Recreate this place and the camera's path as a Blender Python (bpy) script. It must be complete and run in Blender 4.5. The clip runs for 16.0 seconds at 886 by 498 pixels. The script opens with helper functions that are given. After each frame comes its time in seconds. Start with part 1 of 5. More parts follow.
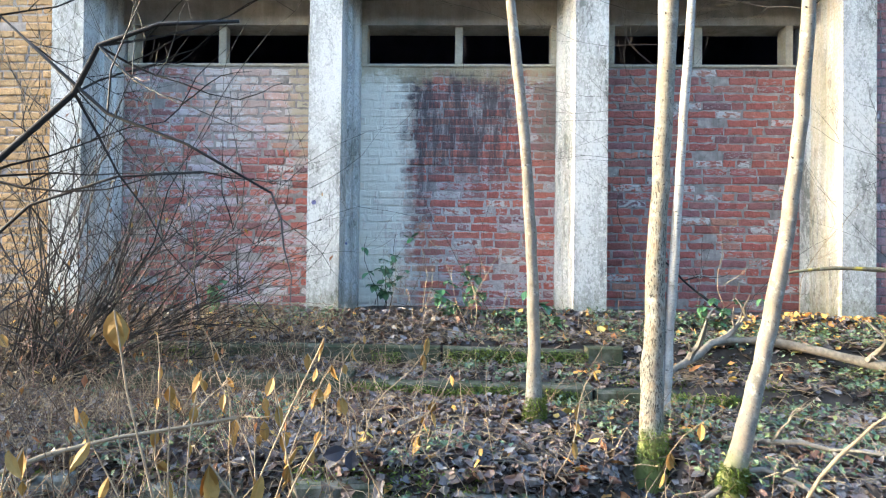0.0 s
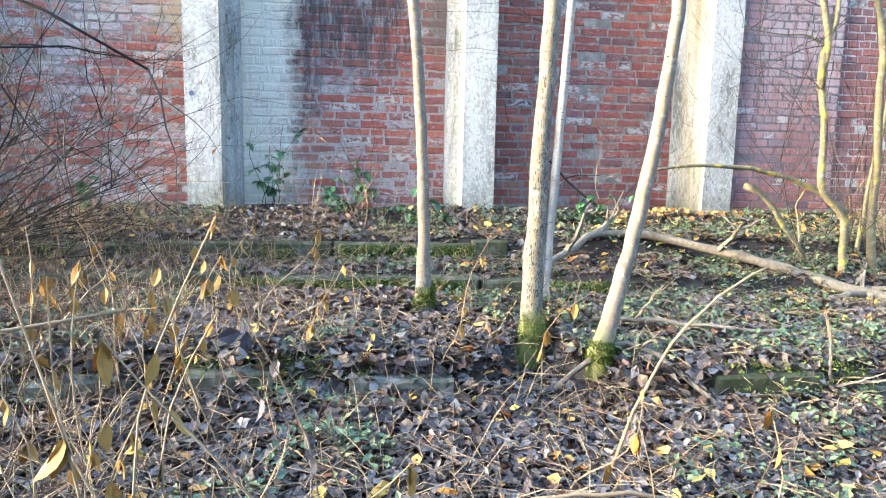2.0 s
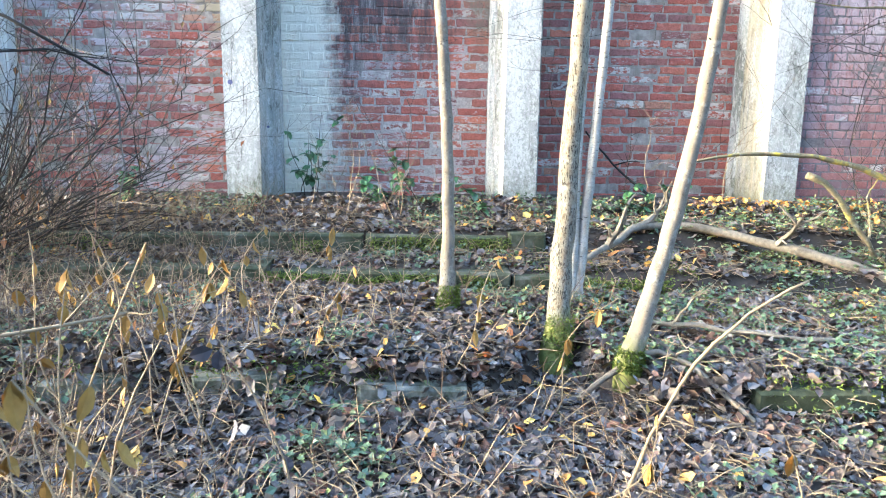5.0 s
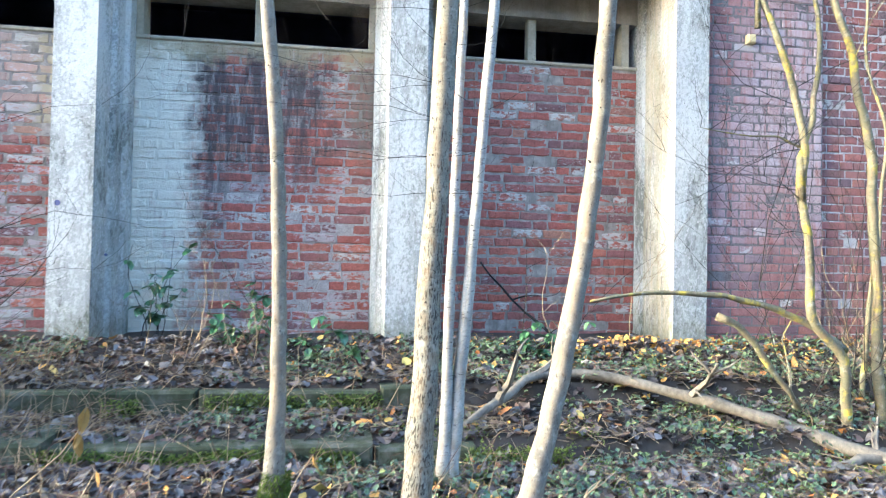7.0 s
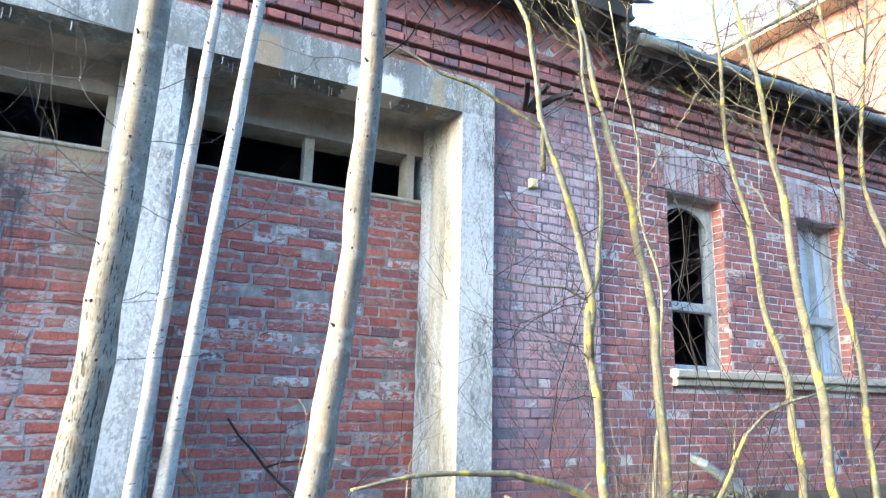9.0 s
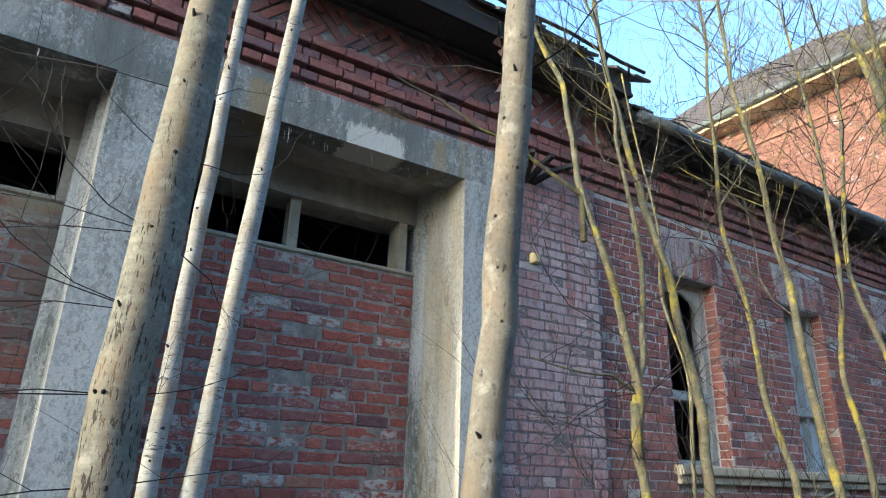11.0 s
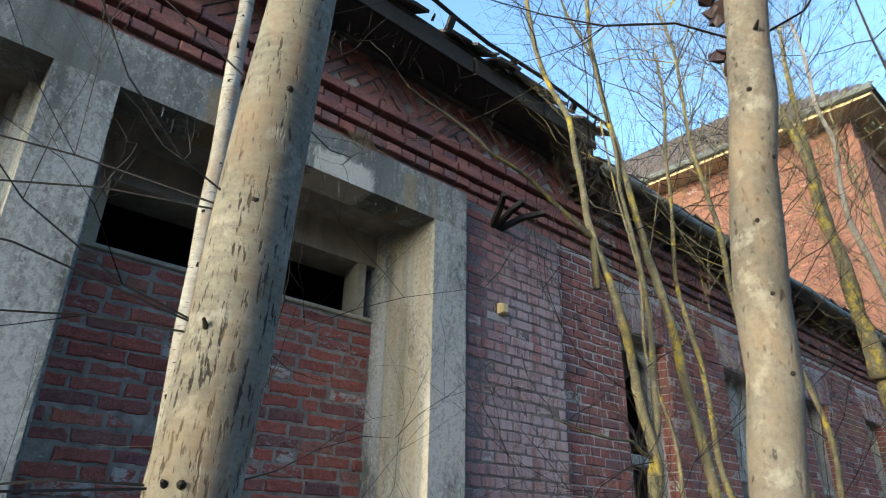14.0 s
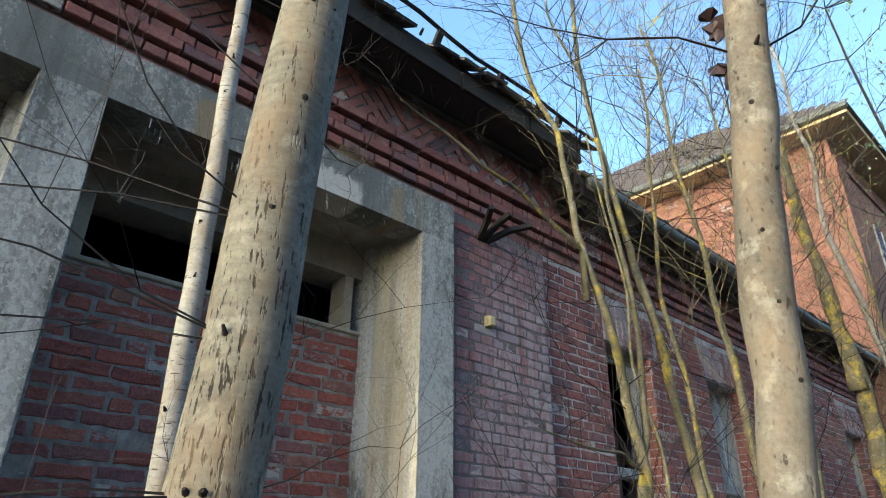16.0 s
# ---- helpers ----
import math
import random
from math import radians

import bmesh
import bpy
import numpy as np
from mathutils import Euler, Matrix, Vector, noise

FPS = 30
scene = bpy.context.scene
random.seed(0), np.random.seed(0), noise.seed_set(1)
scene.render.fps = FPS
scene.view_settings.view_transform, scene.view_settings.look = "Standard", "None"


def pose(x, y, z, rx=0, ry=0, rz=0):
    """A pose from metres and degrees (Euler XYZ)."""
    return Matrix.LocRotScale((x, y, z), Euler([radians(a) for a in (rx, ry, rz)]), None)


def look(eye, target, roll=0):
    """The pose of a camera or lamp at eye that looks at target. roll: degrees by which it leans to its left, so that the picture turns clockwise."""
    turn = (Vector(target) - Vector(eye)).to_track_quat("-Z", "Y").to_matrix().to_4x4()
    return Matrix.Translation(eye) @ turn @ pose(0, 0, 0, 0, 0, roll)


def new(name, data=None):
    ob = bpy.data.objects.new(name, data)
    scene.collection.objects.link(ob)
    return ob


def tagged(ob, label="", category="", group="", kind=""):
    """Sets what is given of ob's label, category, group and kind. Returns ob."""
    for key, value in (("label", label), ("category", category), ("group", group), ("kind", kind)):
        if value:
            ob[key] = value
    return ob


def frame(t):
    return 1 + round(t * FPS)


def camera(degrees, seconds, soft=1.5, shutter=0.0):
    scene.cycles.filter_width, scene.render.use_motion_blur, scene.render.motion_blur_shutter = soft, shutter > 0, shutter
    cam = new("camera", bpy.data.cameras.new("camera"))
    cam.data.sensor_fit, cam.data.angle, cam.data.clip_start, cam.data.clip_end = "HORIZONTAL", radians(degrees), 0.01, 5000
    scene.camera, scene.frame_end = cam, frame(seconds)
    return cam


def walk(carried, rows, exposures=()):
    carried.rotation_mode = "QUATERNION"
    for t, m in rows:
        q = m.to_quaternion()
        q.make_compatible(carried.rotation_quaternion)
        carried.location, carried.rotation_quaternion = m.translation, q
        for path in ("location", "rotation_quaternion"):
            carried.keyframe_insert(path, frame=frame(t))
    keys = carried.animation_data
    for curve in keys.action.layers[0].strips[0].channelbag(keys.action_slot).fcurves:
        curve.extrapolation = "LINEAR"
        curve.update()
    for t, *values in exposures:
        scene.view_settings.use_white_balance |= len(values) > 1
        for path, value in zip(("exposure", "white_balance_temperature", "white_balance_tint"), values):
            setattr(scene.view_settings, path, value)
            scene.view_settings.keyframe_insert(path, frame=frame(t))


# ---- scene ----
cam = camera(68.59, 16.0, soft=1.0, shutter=0.35)
PATH = [
    (0, (0.980, -6.474, 0.498), (0.919, -4.475, 0.524), 0.70),
    (0.5, (0.964, -6.513, 0.465), (0.979, -4.514, 0.424), 1.06),
    (1, (0.962, -6.506, 0.447), (1.117, -4.515, 0.329), 1.01),
    (1.5, (0.965, -6.508, 0.447), (1.214, -4.533, 0.252), 1.04),
    (2, (0.971, -6.517, 0.444), (1.250, -4.554, 0.179), 1.13),
    (2.5, (0.973, -6.528, 0.436), (1.259, -4.574, 0.117), 1.20),
    (3, (0.979, -6.536, 0.430), (1.261, -4.589, 0.071), 1.20),
    (5.5, (1.312, -6.202, 0.555), (1.373, -4.226, 0.250), 0.74),
    (6, (1.429, -5.976, 0.578), (1.599, -3.993, 0.378), 0.96),
    (6.5, (1.575, -5.782, 0.604), (1.828, -3.799, 0.549), 0.95),
    (7, (1.666, -5.607, 0.613), (1.966, -3.631, 0.654), 1.12),
    (7.5, (1.735, -5.351, 0.625), (2.170, -3.405, 0.782), 1.42),
    (8, (1.843, -5.154, 0.665), (2.482, -3.277, 0.927), 1.53),
    (8.5, (1.984, -5.003, 0.748), (2.762, -3.194, 1.094), 1.61),
    (9, (2.081, -4.884, 0.845), (2.949, -3.133, 1.273), 1.50),
    (9.5, (2.021, -4.705, 0.948), (2.939, -3.002, 1.453), 1.72),
    (12, (1.877, -3.912, 0.922), (2.916, -2.361, 1.640), 1.15),
    (12.5, (1.852, -3.749, 0.971), (2.908, -2.218, 1.707), 0.81),
    (13, (1.797, -3.647, 0.995), (2.873, -2.147, 1.764), 1.29),
    (13.5, (1.774, -3.609, 1.004), (2.902, -2.165, 1.806), 1.62),
    (14, (1.776, -3.614, 1.006), (2.975, -2.243, 1.833), 1.31),
    (14.5, (1.772, -3.620, 1.005), (3.007, -2.291, 1.846), 0.93),
    (15, (1.760, -3.606, 1.003), (3.007, -2.293, 1.852), 1.03),
    (15.5, (1.748, -3.594, 1.002), (2.996, -2.286, 1.858), 0.97),
    (16, (1.747, -3.589, 0.997), (2.974, -2.268, 1.863), 0.67),
]
walk(cam, [(t, look(eye, target, roll)) for t, eye, target, roll in PATH],
     exposures=((0, 3.92, 5750, 6), (2.6, 4.20, 5850, 7), (5.5, 4.22, 5600, 5), (7, 4.02, 5400, 5), (8.6, 4.06, 5250, 5), (9.4, 3.86, 5050, 5), (11.9, 2.14, 5400, 1), (16, 2.14, 5550, 2)))
# ---- world, sun ----
SUN_AZ, SUN_EL = radians(181.5), radians(13)   # towards the sun, from +x anticlockwise
world = bpy.data.worlds.new("world")
scene.world = world
world.use_nodes = True
wn = world.node_tree.nodes
sky = wn.new("ShaderNodeTexSky")
sky.sky_type, sky.sun_disc = "NISHITA", False
sky.sun_elevation, sky.sun_rotation = SUN_EL, math.pi / 2 - SUN_AZ
sky.air_density, sky.dust_density, sky.ozone_density = 1.0, 3.5, 1.5
wn["Background"].inputs["Strength"].default_value = 0.15
world.node_tree.links.new(sky.outputs["Color"], wn["Background"].inputs["Color"])
sun = new("sun", bpy.data.lights.new("sun", "SUN"))
sun.data.energy, sun.data.angle, sun.data.color = 0.85, radians(0.8), (1.0, 0.80, 0.55)
sun.matrix_world = look((0, 0, 0), (-math.cos(SUN_AZ) * math.cos(SUN_EL), -math.sin(SUN_AZ) * math.cos(SUN_EL), -math.sin(SUN_EL)))


# ---- materials ----
def material(name, rough=0.85, metal=0.0):
    m = bpy.data.materials.new(name)
    m.use_nodes = True
    p = m.node_tree.nodes["Principled BSDF"]
    p.inputs["Roughness"].default_value = rough
    p.inputs["Metallic"].default_value = metal
    p.inputs["Specular IOR Level"].default_value = 0.3
    return m, m.node_tree.nodes, m.node_tree.links, p


def node(ns, kind, **inputs):
    n = ns.new("ShaderNode" + kind)
    for k, v in inputs.items():
        n.inputs[k.replace("_", " ")].default_value = v
    return n


def noise_tex(ns, ls, vec, scale, detail=4.0, rough=0.6):
    n = node(ns, "TexNoise", Scale=scale, Detail=detail, Roughness=rough)
    if vec is not None:
        ls.new(vec, n.inputs["Vector"])
    return n.outputs["Fac"]


def ramp(ns, ls, fac, *stops):
    r = ns.new("ShaderNodeValToRGB")
    els = r.color_ramp.elements
    while len(els) < len(stops):
        els.new(0.5)
    for e, (pos, col) in zip(els, stops):
        e.position, e.color = pos, (*col, 1.0) if len(col) == 3 else col
    ls.new(fac, r.inputs["Fac"])
    return r.outputs["Color"]


def grey(v):
    return (v, v, v)


def mix(ns, ls, fac, a, b, mode="MIX"):
    n = ns.new("ShaderNodeMix")
    n.data_type, n.blend_type = "RGBA", mode
    for sock, v in ((n.inputs[0], fac), (n.inputs[6], a), (n.inputs[7], b)):
        if isinstance(v, bpy.types.NodeSocket):
            ls.new(v, sock)
        elif isinstance(v, tuple):
            sock.default_value = (*v, 1.0)
        else:
            sock.default_value = v
    return n.outputs[2]


def calc(ns, ls, op, a, b=0.0):
    n = ns.new("ShaderNodeMath")
    n.operation, n.use_clamp = op, False
    for sock, v in zip(n.inputs, (a, b)):
        if isinstance(v, bpy.types.NodeSocket):
            ls.new(v, sock)
        else:
            sock.default_value = v
    return n.outputs[0]


def bump(ns, ls, p, height, strength=0.4, distance=0.01):
    b = node(ns, "Bump", Strength=strength, Distance=distance)
    ls.new(height, b.inputs["Height"])
    ls.new(b.outputs["Normal"], p.inputs["Normal"])


def place(ns):
    return ns.new("ShaderNodeNewGeometry").outputs["Position"]


def stretched(ns, ls, vec, sx, sy, sz):
    n = node(ns, "Mapping", Scale=(sx, sy, sz))
    ls.new(vec, n.inputs["Vector"])
    return n.outputs["Vector"]


def axis(ns, ls, vec, k):
    s = ns.new("ShaderNodeSeparateXYZ")
    ls.new(vec, s.inputs[0])
    return s.outputs[k]


def span(ns, ls, v, a, b, soft):
    """1 between a and b, fading over soft."""
    up = node(ns, "MapRange", From_Min=a - soft, From_Max=a + soft)
    dn = node(ns, "MapRange", From_Min=b + soft, From_Max=b - soft)
    ls.new(v, up.inputs["Value"])
    ls.new(v, dn.inputs["Value"])
    return calc(ns, ls, "MULTIPLY", up.outputs[0], dn.outputs[0])


def brick_material(name, island, cols, wash, stains=(), pale=0.0, smear=0.0):
    """cols: brick tints; wash: lime bloom over whole areas; pale: share of lime-covered bricks; smear: mortar scraped over the faces; stains: (x0, x1, z0, z1, soft, colour, amount)."""
    m, ns, ls, p = material(name, 0.9)
    pos = place(ns)
    rnd = ns.new("ShaderNodeNewGeometry").outputs["Random Per Island"] if island else ns.new("ShaderNodeObjectInfo").outputs["Random"]
    base = ramp(ns, ls, rnd, *[(i / max(1, len(cols) - 1), c) for i, c in enumerate(cols)])
    fine = noise_tex(ns, ls, pos, 75, 6, 0.75)
    broad = noise_tex(ns, ls, pos, 2.2, 4)
    coarse = noise_tex(ns, ls, pos, 16, 6, 0.72)
    col = mix(ns, ls, 0.55, base, ramp(ns, ls, fine, (0.34, grey(0.3)), (0.62, grey(1.0))), "MULTIPLY")
    col = mix(ns, ls, 0.45, col, ramp(ns, ls, coarse, (0.36, grey(0.45)), (0.56, grey(1.0))), "MULTIPLY")
    # each brick takes its own share of lime, scraped on in ragged streaks
    jitter = calc(ns, ls, "MULTIPLY", calc(ns, ls, "SUBTRACT", calc(ns, ls, "FRACT", calc(ns, ls, "MULTIPLY", rnd, 7.13)), 0.5), 0.22)
    ragged = calc(ns, ls, "ADD", noise_tex(ns, ls, stretched(ns, ls, pos, 16, 16, 34), 1.0, 8, 0.75), jitter)
    area = calc(ns, ls, "ADD", calc(ns, ls, "MULTIPLY", ragged, 0.62), calc(ns, ls, "MULTIPLY", broad, 0.5))
    bloom = ramp(ns, ls, area, (0.66 - wash * 0.2, grey(0)), (0.70 - wash * 0.2, grey(0.85)))
    col = mix(ns, ls, bloom, col, (0.36, 0.315, 0.325))
    if smear:
        scrape = noise_tex(ns, ls, stretched(ns, ls, pos, 22, 22, 50), 1.0, 9, 0.75)
        col = mix(ns, ls, ramp(ns, ls, calc(ns, ls, "ADD", scrape, jitter), (0.70 - smear * 0.2, grey(0)), (0.73 - smear * 0.2, grey(0.8))), col, (0.30, 0.275, 0.26))
    if pale:
        pick = calc(ns, ls, "FRACT", calc(ns, ls, "MULTIPLY", rnd, 23.7))
        few = calc(ns, ls, "LESS_THAN", pick, pale)
        patch = ramp(ns, ls, noise_tex(ns, ls, stretched(ns, ls, pos, 13, 13, 22), 1.0, 8, 0.75), (0.46, grey(0)), (0.52, grey(0.9)))
        col = mix(ns, ls, calc(ns, ls, "MULTIPLY", few, patch), col, (0.40, 0.385, 0.36))
    x, z = axis(ns, ls, pos, 0), axis(ns, ls, pos, 2)
    wob = calc(ns, ls, "MULTIPLY", calc(ns, ls, "SUBTRACT", noise_tex(ns, ls, pos, 5, 7, 0.75), 0.5), 0.7)
    xw, zw = calc(ns, ls, "ADD", calc(ns, ls, "ADD", x, wob), calc(ns, ls, "MULTIPLY", jitter, 0.5)), calc(ns, ls, "ADD", z, wob)
    drip = noise_tex(ns, ls, stretched(ns, ls, pos, 13, 13, 1.6), 1.0, 7, 0.75)
    for x0, x1, z0, z1, soft, c, amount in stains:
        f = calc(ns, ls, "MULTIPLY", span(ns, ls, xw, x0, x1, soft), span(ns, ls, zw, z0, z1, soft * 2))
        f = calc(ns, ls, "MULTIPLY", f, ramp(ns, ls, drip, (0.38, grey(amount * 0.15)), (0.55, grey(amount))) if c in (SOOT, LILAC) else ramp(ns, ls, drip, (0.33, grey(amount * 0.55)), (0.47, grey(amount))))
        col = mix(ns, ls, f, col, c)
    ls.new(col, p.inputs["Base Color"])
    bump(ns, ls, p, calc(ns, ls, "ADD", fine, calc(ns, ls, "MULTIPLY", coarse, 1.6)), 0.9, 0.008)
    return m


def rough_stone(name, a, b, c, scale=1.0, rough=0.92, depth=0.006, streak=0.5):
    m, ns, ls, p = material(name, rough)
    pos = place(ns)
    fine = noise_tex(ns, ls, pos, 45 * scale, 6, 0.7)
    broad = noise_tex(ns, ls, pos, 2.6 * scale, 5, 0.65)
    drip = noise_tex(ns, ls, stretched(ns, ls, pos, 8 * scale, 8 * scale, 0.7 * scale), 1.0, 5, 0.7)
    col = ramp(ns, ls, broad, (0.32, a), (0.52, b), (0.7, c))
    col = mix(ns, ls, streak, col, ramp(ns, ls, drip, (0.3, grey(0.45)), (0.62, grey(1.0))), "MULTIPLY")
    col = mix(ns, ls, 0.35, col, ramp(ns, ls, fine, (0.3, grey(0.45)), (0.7, grey(1.0))), "MULTIPLY")
    ls.new(col, p.inputs["Base Color"])
    bump(ns, ls, p, fine, 0.6, depth)
    return m


def limed(name, cover, spots=()):
    """Grey concrete under limewash that has peeled off in flakes. cover: how much lime is left; spots: (x0, x1, z0, z1, colour, amount)."""
    m, ns, ls, p = material(name, 0.92)
    pos = place(ns)
    fine = noise_tex(ns, ls, pos, 85, 7, 0.78)
    flake = noise_tex(ns, ls, stretched(ns, ls, pos, 1.0, 1.0, 0.45), 24, 10, 0.8)
    broad = noise_tex(ns, ls, stretched(ns, ls, pos, 2.2, 2.2, 0.9), 1.0, 5, 0.65)
    drip = noise_tex(ns, ls, stretched(ns, ls, pos, 14, 14, 0.7), 1.0, 6, 0.7)
    bare = ramp(ns, ls, broad, (0.3, (0.15, 0.158, 0.145)), (0.5, (0.225, 0.235, 0.225)), (0.7, (0.30, 0.295, 0.265)))
    bare = mix(ns, ls, 0.5, bare, ramp(ns, ls, drip, (0.38, grey(0.5)), (0.56, grey(1.0))), "MULTIPLY")
    lime = mix(ns, ls, 0.5, (0.37, 0.38, 0.37), ramp(ns, ls, drip, (0.38, grey(0.55)), (0.55, grey(1.0))), "MULTIPLY")
    share = calc(ns, ls, "ADD", calc(ns, ls, "MULTIPLY", flake, 0.6), calc(ns, ls, "MULTIPLY", broad, 0.45))
    f = ramp(ns, ls, share, (0.545 - cover * 0.1, grey(0)), (0.575 - cover * 0.1, grey(0.9)))
    col = mix(ns, ls, f, bare, lime)
    chip = noise_tex(ns, ls, stretched(ns, ls, pos, 1.0, 1.0, 0.7), 46, 7, 0.75)
    g = ramp(ns, ls, calc(ns, ls, "ADD", calc(ns, ls, "MULTIPLY", chip, 0.55), calc(ns, ls, "MULTIPLY", broad, 0.45)), (0.55 - cover * 0.06, grey(0)), (0.57 - cover * 0.06, grey(0.9)))
    col = mix(ns, ls, g, col, (0.48, 0.49, 0.48))
    pit = ramp(ns, ls, noise_tex(ns, ls, pos, 38, 5, 0.7), (0.29, grey(0.8)), (0.34, grey(0.0)))
    col = mix(ns, ls, pit, col, (0.10, 0.105, 0.10))
    x, z = axis(ns, ls, pos, 0), axis(ns, ls, pos, 2)
    edge = calc(ns, ls, "ADD", x, calc(ns, ls, "MULTIPLY", flake, 0.02))
    rust = calc(ns, ls, "MULTIPLY", span(ns, ls, edge, 4.32, 4.387, 0.006), ramp(ns, ls, drip, (0.35, grey(0.0)), (0.6, grey(0.6))))
    col = mix(ns, ls, rust, col, (0.36, 0.30, 0.18))
    wob = calc(ns, ls, "MULTIPLY", calc(ns, ls, "SUBTRACT", flake, 0.5), 0.25)
    for x0, x1, z0, z1, c, amount in spots:
        k = calc(ns, ls, "MULTIPLY", span(ns, ls, calc(ns, ls, "ADD", x, wob), x0, x1, 0.015), span(ns, ls, calc(ns, ls, "ADD", z, wob), z0, z1, 0.015))
        col = mix(ns, ls, calc(ns, ls, "MULTIPLY", k, amount), col, c)
    green = calc(ns, ls, "MULTIPLY", span(ns, ls, calc(ns, ls, "ADD", z, calc(ns, ls, "MULTIPLY", wob, 4.0)), -1.0, 0.12, 0.12), 0.5)
    col = mix(ns, ls, green, col, (0.13, 0.14, 0.075))
    col = mix(ns, ls, 0.5, col, ramp(ns, ls, fine, (0.34, grey(0.45)), (0.6, grey(1.0))), "MULTIPLY")
    ls.new(col, p.inputs["Base Color"])
    bump(ns, ls, p, calc(ns, ls, "ADD", calc(ns, ls, "ADD", calc(ns, ls, "MULTIPLY", f, 0.5), calc(ns, ls, "MULTIPLY", g, 0.4)), fine), 0.8, 0.007)
    return m


def bark(name, light, dark, moss, fissure, moss_top=-9.0, lichen=0.0, dashes=(38, 38, 190)):
    m, ns, ls, p = material(name, 0.85)
    pos = place(ns)
    blot = noise_tex(ns, ls, pos, 9, 4)
    if fissure:
        # cracks that grow longer and closer towards the foot
        faint = noise_tex(ns, ls, stretched(ns, ls, pos, 14, 14, 110), 1.0, 5, 0.65)
        col = ramp(ns, ls, faint, (0.3, tuple(v * 0.72 for v in light)), (0.55, light), (0.8, tuple(v * 1.1 for v in light)))
        rise = node(ns, "MapRange", From_Min=0.7, From_Max=1.75, To_Min=0.17, To_Max=-0.05)
        ls.new(axis(ns, ls, pos, 2), rise.inputs["Value"])
        slit = noise_tex(ns, ls, stretched(ns, ls, pos, 170, 170, 34), 1.0, 3, 0.6)
        crack = calc(ns, ls, "SUBTRACT", slit, calc(ns, ls, "MULTIPLY", rise.outputs[0], 0.55))
        grain = ramp(ns, ls, crack, (0.32, grey(0.0)), (0.40, grey(1.0)))
        col = mix(ns, ls, ramp(ns, ls, crack, (0.35, grey(0.95)), (0.375, grey(0))), col, dark)
        fleck = noise_tex(ns, ls, stretched(ns, ls, pos, 120, 120, 75), 1.0, 3, 0.6)
        col = mix(ns, ls, ramp(ns, ls, fleck, (0.31, grey(0.7)), (0.35, grey(0))), col, dark)
    else:
        grain = noise_tex(ns, ls, stretched(ns, ls, pos, *(v * 0.4 for v in dashes)), 1.0, 5, 0.65)
        dash = noise_tex(ns, ls, stretched(ns, ls, pos, *dashes), 1.0, 1.5, 0.5)
        grain = calc(ns, ls, "MINIMUM", grain, calc(ns, ls, "ADD", calc(ns, ls, "MULTIPLY", dash, 2.0), -0.28))
        col = ramp(ns, ls, grain, (0.30, dark), (0.39, tuple(v * 0.85 for v in light)), (0.62, light))
    col = mix(ns, ls, 0.5, col, ramp(ns, ls, blot, (0.36, grey(0.35)), (0.6, grey(1.0))), "MULTIPLY")
    speck = noise_tex(ns, ls, pos, 130, 4, 0.7)
    col = mix(ns, ls, 0.55, col, ramp(ns, ls, speck, (0.32, grey(0.5)), (0.6, grey(1.0))), "MULTIPLY")
    col = mix(ns, ls, ramp(ns, ls, noise_tex(ns, ls, pos, 22, 5, 0.7), (0.54, grey(0)), (0.66, grey(0.6))), col, (0.28, 0.27, 0.235))
    col = mix(ns, ls, ramp(ns, ls, noise_tex(ns, ls, stretched(ns, ls, pos, 1, 1, 0.45), 17, 5, 0.7), (0.46, grey(0)), (0.66, grey(0.65))), col, (0.17, 0.125, 0.08))
    z = axis(ns, ls, pos, 2)
    if moss_top > -5:
        edge = calc(ns, ls, "ADD", z, calc(ns, ls, "MULTIPLY", blot, 0.35))
        col = mix(ns, ls, span(ns, ls, edge, -5, moss_top + 0.15, 0.08), col, moss)
    if lichen:
        col = mix(ns, ls, ramp(ns, ls, noise_tex(ns, ls, pos, 5, 5, 0.7), (0.62 - lichen * 0.3, grey(0)), (0.7 - lichen * 0.2, grey(0.9))), col, moss)
    ls.new(col, p.inputs["Base Color"])
    bump(ns, ls, p, calc(ns, ls, "ADD", grain, calc(ns, ls, "MULTIPLY", speck, 0.25)), 0.45 if fissure else 0.5, 0.006 if fissure else 0.005)
    return m


def leaf_material(name, *cols, rough=0.7):
    m, ns, ls, p = material(name, rough)
    rnd = ns.new("ShaderNodeNewGeometry").outputs["Random Per Island"]
    col = ramp(ns, ls, rnd, *[(i / max(1, len(cols) - 1), c) for i, c in enumerate(cols)])
    col = mix(ns, ls, 0.5, col, ramp(ns, ls, noise_tex(ns, ls, place(ns), 60, 3), (0.3, grey(0.55)), (0.7, grey(1.0))), "MULTIPLY")
    ls.new(col, p.inputs["Base Color"])
    return m


def plain(name, col, rough=0.6, metal=0.0, scale=30.0, vary=0.4):
    m, ns, ls, p = material(name, rough, metal)
    pos = place(ns)
    f = noise_tex(ns, ls, pos, scale, 5, 0.7)
    g = noise_tex(ns, ls, pos, scale * 0.12, 3)
    c = mix(ns, ls, vary, col, ramp(ns, ls, f, (0.3, grey(0.35)), (0.7, grey(1.0))), "MULTIPLY")
    c = mix(ns, ls, vary, c, ramp(ns, ls, g, (0.35, grey(0.5)), (0.6, grey(1.0))), "MULTIPLY")
    ls.new(c, p.inputs["Base Color"])
    bump(ns, ls, p, f, 0.3, 0.004)
    return m


